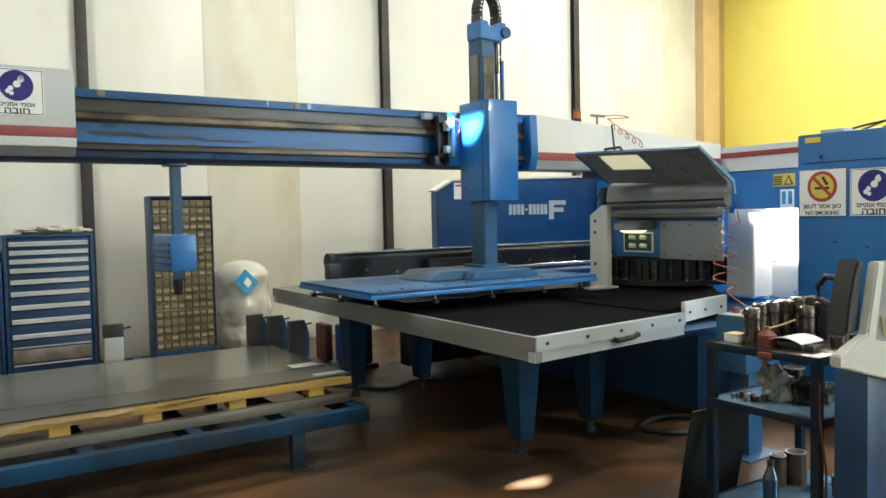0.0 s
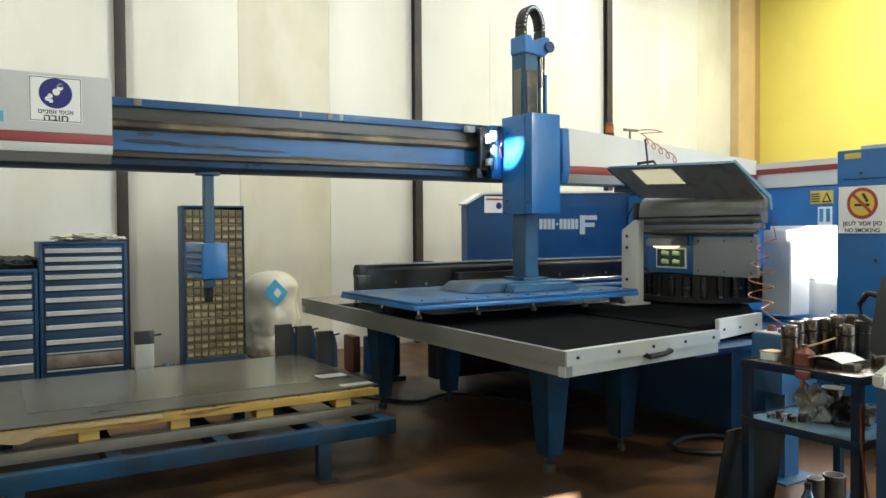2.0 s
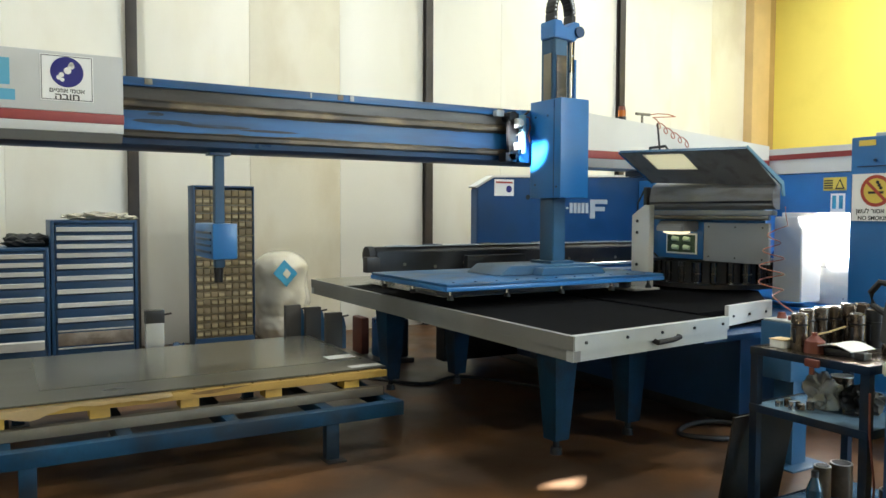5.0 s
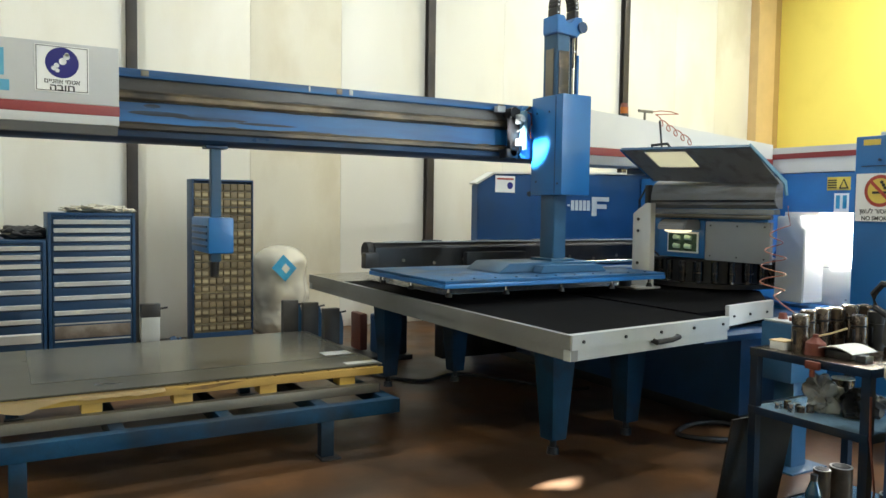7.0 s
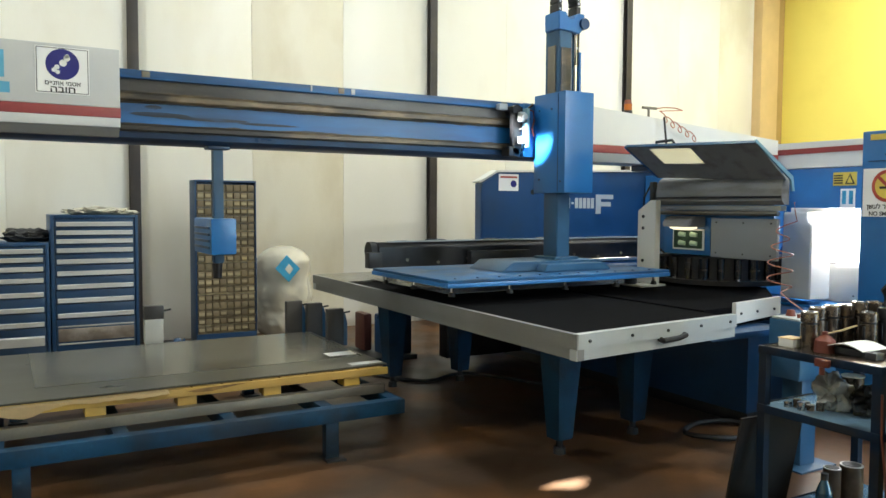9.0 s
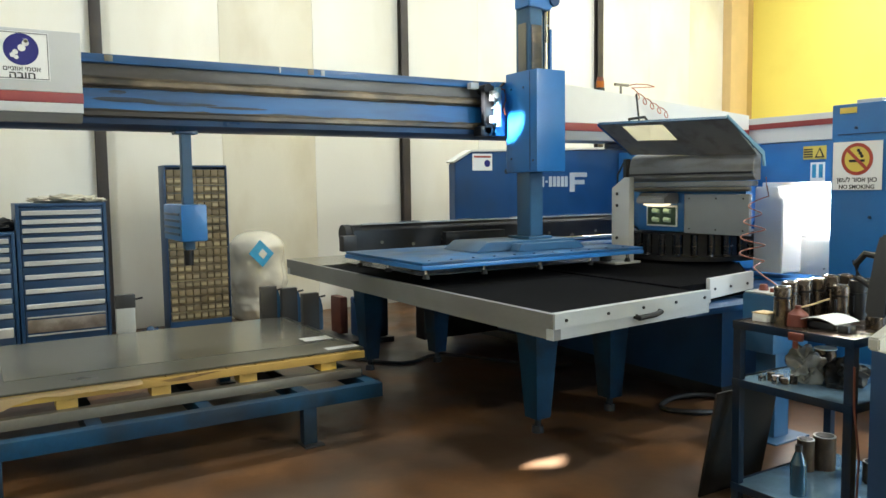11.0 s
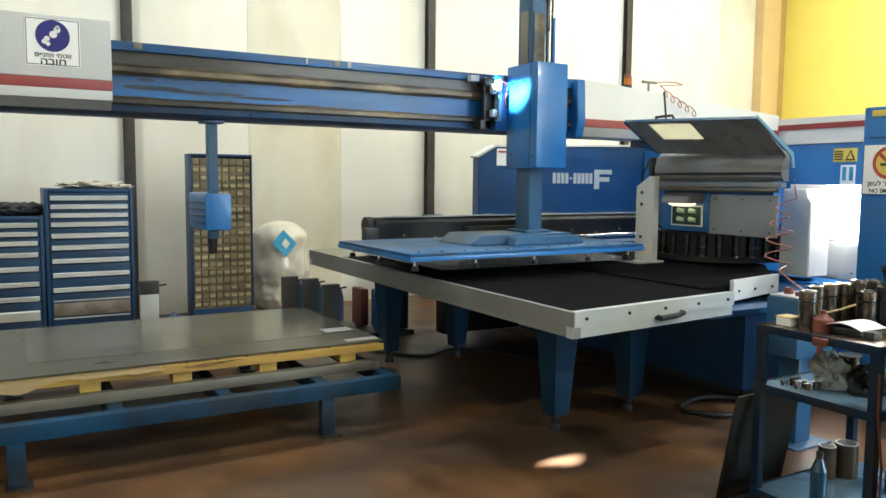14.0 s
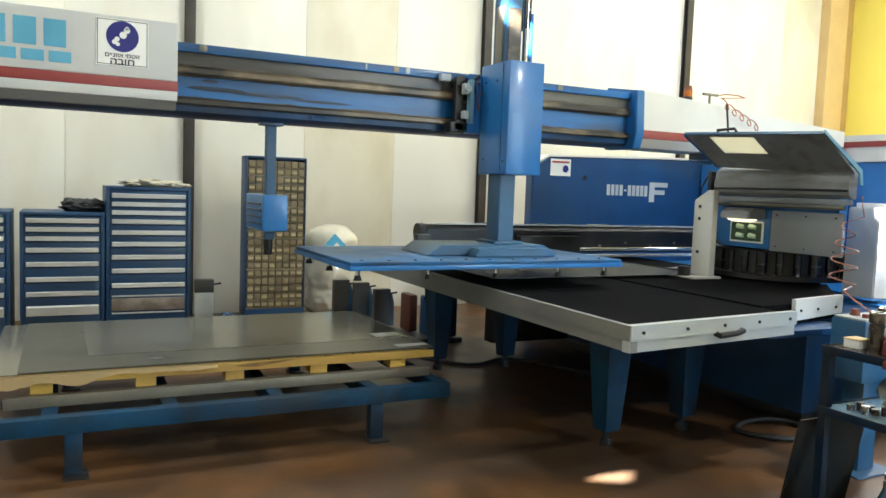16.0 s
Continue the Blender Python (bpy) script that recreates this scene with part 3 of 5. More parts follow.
# ---- the carriage that runs on the gantry ----
def carriage():
    """Built with its near left edge at x = 0; it is keyed along x."""
    c = thing("loader_carriage", (0, 4.95, 2.0), "blue lifting carriage with a tall column and suction frame", "carriage")
    hs = part("housing", B(0.0, 0.29, 4.75, 5.155, 1.69, 2.49, 0.008), BLUE, c, "tall blue enamelled housing")
    part("seam", B(-0.0025, 0.0, 4.835, 4.842, 1.70, 2.48, 0), DEEP, hs)
    for y, z in ((4.80, 1.78), (5.08, 1.80), (4.92, 2.36), (5.08, 2.36)):
        part("bolt", R((-0.006, y, z), (0.0, y, z), 0.009, 8), DEEP, hs)
    part("bracket", B(-0.10, 0.34, 5.16, 5.235, 1.99, 2.43, 0.008), BLUE, c, "blue carriage bracket")
    part("slide_block", B(-0.118, -0.085, 5.10, 5.158, 2.06, 2.38, 0.005), FLANGE, c, "pale blue slide plate")
    for z0, z1 in ((2.27, 2.35), (2.09, 2.15)):
        part("clamp_block", B(-0.165, -0.119, 5.11, 5.16, z0, z1, 0.008), ALU, c, "bare metal clamp block")
    part("cable", tube([(-0.08, 5.12, 2.37), (-0.045, 5.11, 2.36), (-0.035, 5.11, 2.28), (-0.055, 5.11, 2.22), (-0.03, 5.12, 2.16)], 0.007), RUST, c, "thin red-brown cable")
    part("lower_roller_box", B(-0.24, -0.125, 5.17, 5.28, 1.99, 2.07, 0.012), BLACK, c, "black oily roller box")
    part("slide_cap", R((-0.14, 5.085, 2.31), (-0.14, 5.11, 2.31), 0.026, 14), ALU, c)
    part("side_wing", prism(bmesh.new(), [(0.29, 2.43), (0.36, 2.40), (0.40, 2.10), (0.38, 2.0), (0.29, 2.0)], "y", 5.16, 5.24, 0.004), DEEP, c)
    for x in (-0.16, 0.38):
        for z in (2.05, 2.37):
            part("roller", R((x, 5.17, z), (x, 5.283, z), 0.042, 16), BLACK, c, "black steel guide roller")
    part("roller_arm", B(-0.20, -0.10, 5.18, 5.225, 2.02, 2.40, 0.006), BLACK, c)
    part("limit_switch", B(-0.30, -0.22, 5.22, 5.275, 2.37, 2.42, 0.006), PALE, c)
    part("cable", tube([(-0.02, 5.15, 2.42), (-0.07, 5.15, 2.38), (-0.05, 5.16, 2.30), (-0.08, 5.15, 2.24), (-0.14, 5.2, 2.20), (-0.12, 5.2, 2.05)], 0.012), RUBBER, c)
    # The lift: column, chain and suction frame
    col = part("column", prism(bmesh.new(), [(0.035, 4.88), (0.165, 4.88), (0.165, 5.06), (0.035, 5.06)], "z", 1.20, 3.08, 0.006), STANDBLUE, c, "blue square lifting column")
    part("wear_strip", B(0.05, 0.15, 4.872, 4.878, 2.50, 2.88, 0.001), GREASE, col, "brown greased strip")
    part("rail_strip", B(0.028, 0.034, 4.92, 5.02, 2.50, 2.90, 0.001), RAW, col)
    part("cylinder", R((0.225, 4.92, 2.50), (0.225, 4.92, 3.02), 0.026, 16), CHROME, col, "polished cylinder rod")
    part("cylinder_guard", B(0.245, 0.262, 4.88, 4.97, 2.49, 2.86, 0.002), BLUE, col)
    part("collar", prism(bmesh.new(), [(0.015, 3.16), (0.09, 3.16), (0.115, 3.11), (0.155, 3.11), (0.21, 3.16), (0.275, 3.16), (0.285, 3.06), (0.225, 3.00), (0.015, 3.02)], "y", 4.86, 5.05, 0.006), BLUE, col, "blue collar casting")
    part("collar_boss", R((0.265, 4.84, 3.08), (0.265, 5.06, 3.08), 0.045, 16), DEEP, col)
    arc = [(0.05, 0.0)] + [(0.145 - 0.095 * math.cos(a), 0.09 + 0.17 * math.sin(a)) for a in [math.pi * k / 16 for k in range(17)]] + [(0.235, -0.1), (0.225, -0.4)]
    for (xa, za), (xb, zb) in zip(arc, arc[1:]):
        a, b = Vector((xa, 4.95, 3.14 + za)), Vector((xb, 4.95, 3.14 + zb))
        bm = B(-0.02, 0.02, -0.055, 0.055, -(b - a).length * 0.46, (b - a).length * 0.46, 0.004)
        bmesh.ops.transform(bm, matrix=Matrix.Translation((a + b) / 2) @ Matrix.Rotation(math.atan2(b.x - a.x, b.z - a.z), 4, "Y"), verts=bm.verts[:])
        part("chain_link", bm, RUBBER, col, "black cable chain link")
        part("chain_pin", R(((a + b) / 2).to_3d() + Vector((0, -0.057, 0)), ((a + b) / 2).to_3d() + Vector((0, -0.054, 0)), 0.009, 10), PALE, col, "pale chain pin")
    part("foot_flange", B(-0.02, 0.22, 4.83, 5.11, 1.185, 1.205, 0.004), STANDBLUE, col)
    part("plinth", prism(bmesh.new(), [(-0.60, 1.115), (-0.50, 1.185), (0.34, 1.185), (0.46, 1.115)], "y", 4.72, 5.20, 0.006), STANDBLUE, col, "raised blue plinth")
    part("plinth_step", prism(bmesh.new(), [(-0.30, 1.115), (-0.27, 1.170), (0.30, 1.170), (0.36, 1.115)], "y", 4.60, 4.72, 0.004), STANDBLUE, col)
    part("frame_plate", B(-1.28, 0.76, 4.36, 5.56, 1.092, 1.112, 0.004), PLATEBLUE, col, "flat blue suction frame plate")
    for y0, y1 in ((4.355, 4.385), (5.54, 5.57)):
        part("frame_edge", B(-1.285, 0.765, y0, y1, 1.060, 1.090, 0.003), BLUE, col)
    for x0, x1 in ((-1.288, -1.25), (0.73, 0.768)):
        part("frame_edge", B(x0, x1, 4.387, 5.538, 1.060, 1.090, 0.003), BLUE, col)
    for k, x in enumerate((-1.20, -0.72, -0.22, 0.28, 0.68)):
        for y in (4.45, 5.0, 5.48):
            cup = part("suction_cup", R((x, y, 0.992), (x, y, 1.022), 0.027, 16, 0.017), RUBBER, col, "black rubber suction cup")
            part("spring", R((x, y, 1.022), (x, y, 1.06), 0.012, 10), CHROME, cup)
    for k in range(11):
        part("screw", R((-1.18 + k * 0.18, 4.44, 1.112), (-1.18 + k * 0.18, 4.44, 1.119), 0.010, 8), DEEP, col)
    return c, col


# ---- the tables ----
TA, TB, TC, TD = (2.53, 3.005), (3.885, 3.138), (3.93, 7.04), (2.555, 6.90)


def slab(pts, z0, z1):
    return prism(bmesh.new(), pts, "z", z0, z1)


def lerp(a, b, k):
    return tuple(p + (q - p) * k for p, q in zip(a, b))


def edge_bar(a, b, inward, z0, z1, out=0.0):
    """A bar along a table's edge from a to b, its outer face moved out, its thickness inward."""
    a, b = Vector(a), Vector(b)
    n = (b - a).normalized()
    n = Vector((-n.y, n.x))
    return slab([tuple(a - n * out), tuple(b - n * out), tuple(b + n * inward), tuple(a + n * inward)], z0, z1)


def tables():
    t = thing("brush_table", (3.4, 4.9, 0), "large feed table with a black brush top and white metal edges", "table")
    part("bed", slab([lerp(TA, TC, 0.012), lerp(TB, TD, 0.012), lerp(TC, TA, 0.01), lerp(TD, TB, 0.01)], 0.80, 0.908), BRUSH, t, "black brush bed")
    part("front_lip", edge_bar(TA, TB, 0.03, 0.845, 0.925, 0.012), ALU, t, "scuffed white metal front lip")
    part("front_rail", edge_bar(TA, TB, 0.05, 0.785, 0.842, 0.0), ALU, t)
    part("side_lip", edge_bar(TD, TA, 0.03, 0.845, 0.922, 0.004), ALUSIDE, t, "dull aluminium side lip")
    part("side_rail", edge_bar(TD, TA, 0.05, 0.785, 0.842, -0.006), ALUSIDE, t)
    part("rear_rail", edge_bar(TC, TD, 0.05, 0.785, 0.92, 0.0), ALU, t)
    for k in (0.06, 0.30, 0.52, 0.74, 0.95):
        x, y = lerp(TA, TB, k)
        part("bolt", R((x + 0.002, y - 0.02, 0.885), (x, y - 0.008, 0.885), 0.009, 8), BLACK, t)
    hx, hy = lerp(TA, TB, 0.55)
    part("handle", tube([(hx - 0.10, hy - 0.005, 0.842), (hx - 0.10, hy - 0.045, 0.835), (hx + 0.04, hy - 0.03, 0.838), (hx + 0.10, hy - 0.02, 0.848), (hx + 0.10, hy + 0.02, 0.848)], 0.016), RUBBER, t, "black bow handle")
    part("metal_strip", slab([lerp(TD, TC, 0.02), lerp(TD, TC, 0.98), lerp(lerp(TD, TC, 0.98), lerp(TA, TB, 0.98), 0.20), lerp(TD, TA, 0.20)], 0.9, 0.9225), BRIGHT, t, "bare metal end strip")
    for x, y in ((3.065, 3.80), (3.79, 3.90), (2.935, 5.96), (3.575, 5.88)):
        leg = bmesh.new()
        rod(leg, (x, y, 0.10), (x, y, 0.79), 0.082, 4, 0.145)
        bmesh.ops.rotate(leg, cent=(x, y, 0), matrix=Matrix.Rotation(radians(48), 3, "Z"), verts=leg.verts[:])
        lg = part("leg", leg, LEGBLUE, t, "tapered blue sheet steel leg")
        part("foot", R((x, y, 0.0), (x, y, 0.045), 0.042, 14, 0.036), BLACK, lg)
        part("foot_bolt", R((x, y, 0.045), (x, y, 0.10), 0.022, 10), BLACK, lg)
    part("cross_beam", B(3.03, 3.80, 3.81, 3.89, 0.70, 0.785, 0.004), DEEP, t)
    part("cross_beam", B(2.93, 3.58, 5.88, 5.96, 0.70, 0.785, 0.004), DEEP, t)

    s = thing("press_table", (4.7, 5, 0), "fixed black brush table beside the press", "table")
    part("bed", prism(bmesh.new(), [(3.955, 3.44), (4.24, 3.46), (4.82, 3.54), (5.6, 4.22), (5.6, 6.98), (3.985, 6.98)], "z", 0.78, 0.905, 0.003), BRUSH, s, "black brush bed")
    lip = bmesh.new()
    prism(lip, [(4.24, 0.80), (4.24, 0.94), (4.815, 0.945), (4.815, 0.82)], "y", 0.0, 0.03, 0.002)
    bmesh.ops.transform(lip, matrix=Matrix.Translation((4.24, 3.42, 0)) @ Matrix.Rotation(math.atan2(0.08, 0.57), 4, "Z") @ Matrix.Translation((-4.24, 0, 0)), verts=lip.verts[:])
    part("lip", lip, WHITE, s, "white metal lip")
    for x in (4.30, 4.50, 4.72):
        y = 3.42 + (x - 4.24) * 0.14
        part("bolt", R((x, y - 0.007, 0.865), (x, y, 0.865), 0.009, 8), BLACK, s)
    part("skirt", B(4.60, 5.6, 3.60, 6.8, 0.10, 0.779, 0.004), DEEP, s, "dark blue steel skirt")
    # Added strip under both tables; it stops lamp light falling through the gap.
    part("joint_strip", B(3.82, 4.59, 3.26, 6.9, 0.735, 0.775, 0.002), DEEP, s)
    part("plinth", B(4.66, 5.6, 3.64, 6.75, 0.0, 0.098, 0.004), BLACK, s)
    sheet = solid("metal_sheet", B(2.84, 4.86, 4.88, 6.22, 0.9245, 0.9275, 0.0), BRIGHT, "bare sheet of steel lying on the brush table", "sheet", base=(3.8, 5.5, 0.924))

    gd = thing("feed_guide", (4.5, 6.4, 0.92), "long black feed guide with a bright top edge on the table", "guide")
    part("body", prism(bmesh.new(), [(6.30, 1.0), (6.30, 1.20), (6.33, 1.242), (6.50, 1.242), (6.55, 1.20), (6.55, 1.0)], "x", 2.96, 6.3, 0.006), BLACK, gd)
    part("end_cap", R((2.90, 6.40, 1.165), (2.96, 6.40, 1.165), 0.085, 20), RUBBER, gd, "round black end cap")
    part("end_block", B(2.82, 2.95, 6.20, 6.298, 1.02, 1.16, 0.008), BLACK, gd)
    part("strip", B(3.06, 6.3, 6.315, 6.345, 1.243, 1.256, 0.002), PALE, gd, "bright steel strip")
    part("slide", B(3.9, 4.6, 6.22, 6.30, 0.99, 1.15, 0.01), BLACK, gd)
    for k in range(9):
        x = 3.2 + 0.33 * k
        part("guide_block", B(x, x + 0.12 + 0.05 * (k % 3), 6.36, 6.47, 1.243, 1.253 + 0.008 * (k % 2), 0.004), (BLACK, LEGBLUE, RAW)[k % 3], gd)
        part("guide_screw", R((x + 0.05, 6.292, 1.08 - 0.03 * (k % 2)), (x + 0.05, 6.30, 1.08 - 0.03 * (k % 2)), 0.016, 10), RAW, gd)
    part("support_base", B(3.72, 6.28, 6.36, 6.52, 0.10, 0.76, 0.006), BLACK, gd, "dark steel support base")
    for x in (3.1, 3.4):
        part("support_post", B(x, x + 0.10, 6.40, 6.50, 0.93, 0.998, 0.004), BLACK, gd)
    part("cover_lip", B(3.05, 6.3, 6.288, 6.298, 0.985, 1.005, 0.002), LEGBLUE, gd)
    part("slide_rod", R((4.6, 6.24, 1.02), (6.2, 6.24, 1.02), 0.02, 12), CHROME, gd)
    part("slide_rail", B(4.0, 6.3, 6.16, 6.20, 0.95, 0.975, 0.002), PALE, gd)


# ---- the press ----
def press():
    p = thing("punch_press", (6.0, 5.5, 0), "large blue and white turret punch press with an open hood", "press")
    rf = part("rear_frame", prism(bmesh.new(), [(4.64, 0.0), (4.64, 1.84), (4.86, 1.965), (7.5, 2.04), (7.5, 0.0)], "y", 7.2, 7.34, 0.01), BODYBLUE, p, "blue rear frame with a cut corner")
    part("top_cover", prism(bmesh.new(), [(4.62, 1.842), (4.86, 1.968), (7.5, 2.043), (7.5, 2.070), (4.85, 1.992), (4.60, 1.86)], "y", 7.19, 7.335, 0.003), WHITE, rf, "white top edge")
    # Maker's name as plain bars
    for k in range(10):
        if k != 4:
            part("name_bar", B(5.665 + k * 0.062, 5.712 + k * 0.062, 7.195, 7.199, 1.565, 1.69, 0), PALE, rf, "pale grey printed bar")
    part("name_bar", B(5.92, 5.955, 7.195, 7.199, 1.615, 1.64, 0), PALE, rf, "pale grey printed bar")
    part("emblem", prism(bmesh.new(), [(6.30, 1.50), (6.30, 1.735), (6.58, 1.735), (6.58, 1.68), (6.38, 1.68), (6.38, 1.645), (6.54, 1.645), (6.54, 1.59), (6.38, 1.59), (6.38, 1.50)], "y", 7.195, 7.199), PALE, rf, "pale grey emblem")
    part("hole", disc((5.345, 7.196, 1.75), 0.03, "y", 0.003), BLACK, rf)
    lb = part("notice", B(4.87, 5.14, 7.194, 7.199, 1.76, 1.95, 0), SIGNW, rf, "white paper notice")
    part("notice_dot", disc((5.07, 7.191, 1.84), 0.04, "y", 0.002), NAVY, lb)
    part("notice_line", B(4.89, 5.12, 7.191, 7.1935, 1.905, 1.925, 0), SIGNRED, lb)
    sf = part("side_frame", B(7.1, 7.9, 2.9, 7.18, 0.0, 1.98, 0.01), BLUE, p, "blue side frame")
    sc = part("side_cover", prism(bmesh.new(), [(2.9, 1.983), (2.9, 2.235), (7.0, 2.26), (7.0, 1.983)], "x", 7.085, 7.9, 0.004), WHITE, p, "white top cover")
    part("stripe", B(7.079, 7.0845, 2.9, 7.0, 2.130, 2.185, 0), RED, sc, "red painted stripe")
    tri = part("warning_label", B(7.094, 7.099, 4.39, 4.63, 1.80, 1.93, 0), SIGNYEL, sf, "yellow warning label")
    part("warning_mark", prism(bmesh.new(), [(4.405, 1.815), (4.505, 1.815), (4.455, 1.915)], "x", 7.090, 7.0935), INK, tri)
    part("warning_field", prism(bmesh.new(), [(4.425, 1.826), (4.485, 1.826), (4.455, 1.892)], "x", 7.0875, 7.0895), SIGNYEL, tri)
    for k in range(4):
        part("warning_line", B(7.090, 7.0935, 4.53, 4.62, 1.82 + k * 0.024, 1.832 + k * 0.024, 0), INK, tri)
    nb = part("paper_label", B(7.094, 7.099, 4.40, 4.55, 1.58, 1.77, 0), SIGNW, sf, "white paper label")
    part("label_block", B(7.090, 7.0935, 4.42, 4.46, 1.62, 1.75, 0), PRINT, nb)
    part("label_block", B(7.090, 7.0935, 4.49, 4.53, 1.62, 1.75, 0), PRINT, nb)
    # Upper head that carries the hood
    part("upper_arm", prism(bmesh.new(), [(5.056, 3.76), (5.5, 4.06), (7.09, 5.16), (7.09, 5.7), (5.056, 4.92)], "z", 1.19, 1.62, 0.006), BLUE, p, "blue upper arm")
    part("blue_panel", B(5.00, 5.05, 4.31, 4.81, 1.185, 1.50, 0.006), BLUE, p)
    port = part("tool_window", B(4.988, 4.998, 4.365, 4.70, 1.225, 1.40, 0.002), SIGNW, p, "white framed tool window")
    part("pane", B(4.984, 4.987, 4.38, 4.685, 1.239, 1.387, 0.0), PORT, port, "dark green glass")
    for y, z in ((4.46, 1.35), (4.46, 1.277), (4.585, 1.35), (4.585, 1.277)):
        part("lit_tool", R((4.980, y - 0.032, z), (4.980, y + 0.032, z + 0.006), 0.017, 14, 0.022), PORTGLOW, port, "green lit tool")
    lamp = part("work_lamp", prism(bmesh.new(), [(4.79, 1.420), (4.80, 1.47), (4.86, 1.505), (4.99, 1.505), (4.99, 1.420)], "y", 4.345, 4.64, 0.010), SHADE, p, "grey work lamp")
    bm = bmesh.new()
    bmesh.ops.create_uvsphere(bm, u_segments=20, v_segments=10, radius=1.0)
    for v in bm.verts:
        v.co = (4.885 + 0.085 * v.co.x, 4.49 + 0.13 * v.co.y, 1.414 + 0.022 * v.co.z)
    part("lamp_glass", bm, LAMPGLOW, lamp, "warm glowing lamp glass")
    part("grey_panel", B(5.00, 5.035, 3.69, 4.305, 1.178, 1.495, 0.006), PANELGREY, p, "blue-grey front panel")
    for y, z in ((3.74, 1.215), (3.74, 1.46), (4.25, 1.215), (4.25, 1.46), (3.99, 1.215), (3.99, 1.46)):
        part("screw", R((4.995, y, z), (5.0, y, z), 0.007, 8), BLACK, p)
    part("bar", R((4.97, 3.66, 1.535), (4.97, 4.86, 1.535), 0.018, 12), RAW, p)
    part("ledge", B(4.98, 5.05, 3.65, 4.88, 1.555, 1.595, 0.006), PANELGREY, p)
    # Hood: a rolled lower part and a raised lid with a window
    roll = [(5.05, 1.60), (5.00, 1.60), (4.965, 1.63), (4.955, 1.70), (4.975, 1.78), (5.00, 1.815), (5.05, 1.84)]
    hd = part("hood", prism(bmesh.new(), roll, "y", 3.63, 4.88, 0.003), HOODM, p, "rolled grey hood")
    br = part("hood_bracket", B(4.93, 4.985, 4.885, 4.925, 1.56, 1.80, 0.006), BLACK, p, "black hood hinge bracket")
    part("bracket_cable", tube([(4.95, 4.93, 1.78), (4.90, 4.96, 1.66), (4.90, 4.97, 1.50), (4.93, 4.95, 1.36), (4.97, 4.88, 1.25), (5.02, 4.82, 1.18)], 0.008), RUBBER, br)
    part("hood_crease", R((4.955, 3.635, 1.66), (4.955, 4.875, 1.66), 0.008, 10), BLACK, hd)

    def lid_piece(u0, u1, v0, v1, thick, lift):
        """u across the lid from its far end, v from hinge to free edge, both 0 to 1."""
        a = Vector((4.995, 0, 1.825))
        b = Vector((4.60, 0, 2.075))
        n = (b - a).normalized()
        up = Vector((n.z, 0, -n.x))
        bm = bmesh.new()
        rows = []
        for v in (v0, v1):
            for u in (u0, u1):
                for h in (lift, lift + thick):
                    q = a.lerp(b, v) + up * h
                    rows.append(bm.verts.new((q.x, 4.88 - (1.26 + 0.04 * v) * u, q.z + 0.012 - 0.055 * u)))
        bmesh.ops.convex_hull(bm, input=bm.verts[:])
        return bm
    lid = part("lid", lid_piece(0.52, 1.0, 0.0, 1.0, 0.012, 0.0), LIDIN, p, "raised hood lid with a stained dark lining")
    part("lid_plate", lid_piece(0.0, 0.18, 0.0, 1.0, 0.012, 0.0), LIDIN, lid)
    part("lid_plate", lid_piece(0.18, 0.52, 0.0, 0.45, 0.012, 0.0), LIDIN, lid)
    part("lid_plate", lid_piece(0.18, 0.52, 0.92, 1.0, 0.012, 0.0), LIDIN, lid)
    w = part("window_pane", lid_piece(0.182, 0.518, 0.453, 0.917, 0.004, 0.004), FROST, lid, "cloudy cream lid window")
    part("lid_rim", lid_piece(0.0, 1.0, 1.0, 1.02, 0.022, -0.006), STANDBLUE, lid)
    part("gusset", prism(bmesh.new(), [(5.01, 1.70), (4.985, 1.785), (4.59, 2.04), (4.60, 2.06), (5.015, 1.81), (5.035, 1.70)], "y", 3.575, 3.590, 0.002), FLANGE, lid, "light blue side flange")
    part("gusset", prism(bmesh.new(), [(5.00, 1.83), (4.60, 2.08), (4.60, 2.095), (5.03, 1.86)], "y", 4.882, 4.90, 0.002), BLUE, lid)
    part("lid_handle", tube([(4.62, 4.54, 2.07), (4.60, 4.53, 2.105), (4.60, 4.36, 2.108), (4.62, 4.35, 2.075)], 0.011), RUBBER, lid, "black lid handle")
    part("stay_rod", R((4.62, 4.44, 2.08), (4.62, 4.47, 2.30), 0.008, 10), BLACK, lid)
    # Turret
    tu = part("turret", R((5.60, 4.72, 0.97), (5.60, 4.72, 1.165), 0.55, 48), BLACK, p, "dark round tool turret")
    part("turret_ring", R((5.60, 4.72, 0.925), (5.60, 4.72, 0.965), 0.57, 48), BLACK, tu)
    for k in range(26):
        a = 2 * math.pi * k / 26
        x, y = 5.60 + 0.558 * math.cos(a), 4.72 + 0.558 * math.sin(a)
        if x < 5.7:
            th = part("tool_holder", R((x, y, 0.985), (x, y, 1.15), 0.030 if k % 3 else 0.045, 12), DARKTOOL, tu, "dark steel tool holder")
            part("collar", R((x, y, 1.05), (x, y, 1.062), 0.034 if k % 3 else 0.049, 12), DIE, th)
            part("foot", R((x, y, 0.968), (x, y, 0.985), 0.024, 12), CHROME if k % 2 else DIE, th)
    # White guard plate on the table, and the white pillar
    gp = part("guard_plate", prism(bmesh.new(), [(4.93, 0.925), (4.93, 1.55), (4.78, 1.64), (4.72, 1.64), (4.72, 0.925)], "x", 4.80, 4.86, 0.004), WHITE, p, "white upright guard plate")
    for z in (1.12, 1.40, 1.50):
        part("bolt", R((4.792, 4.86, z), (4.80, 4.86, z), 0.014, 10), BLACK, gp)
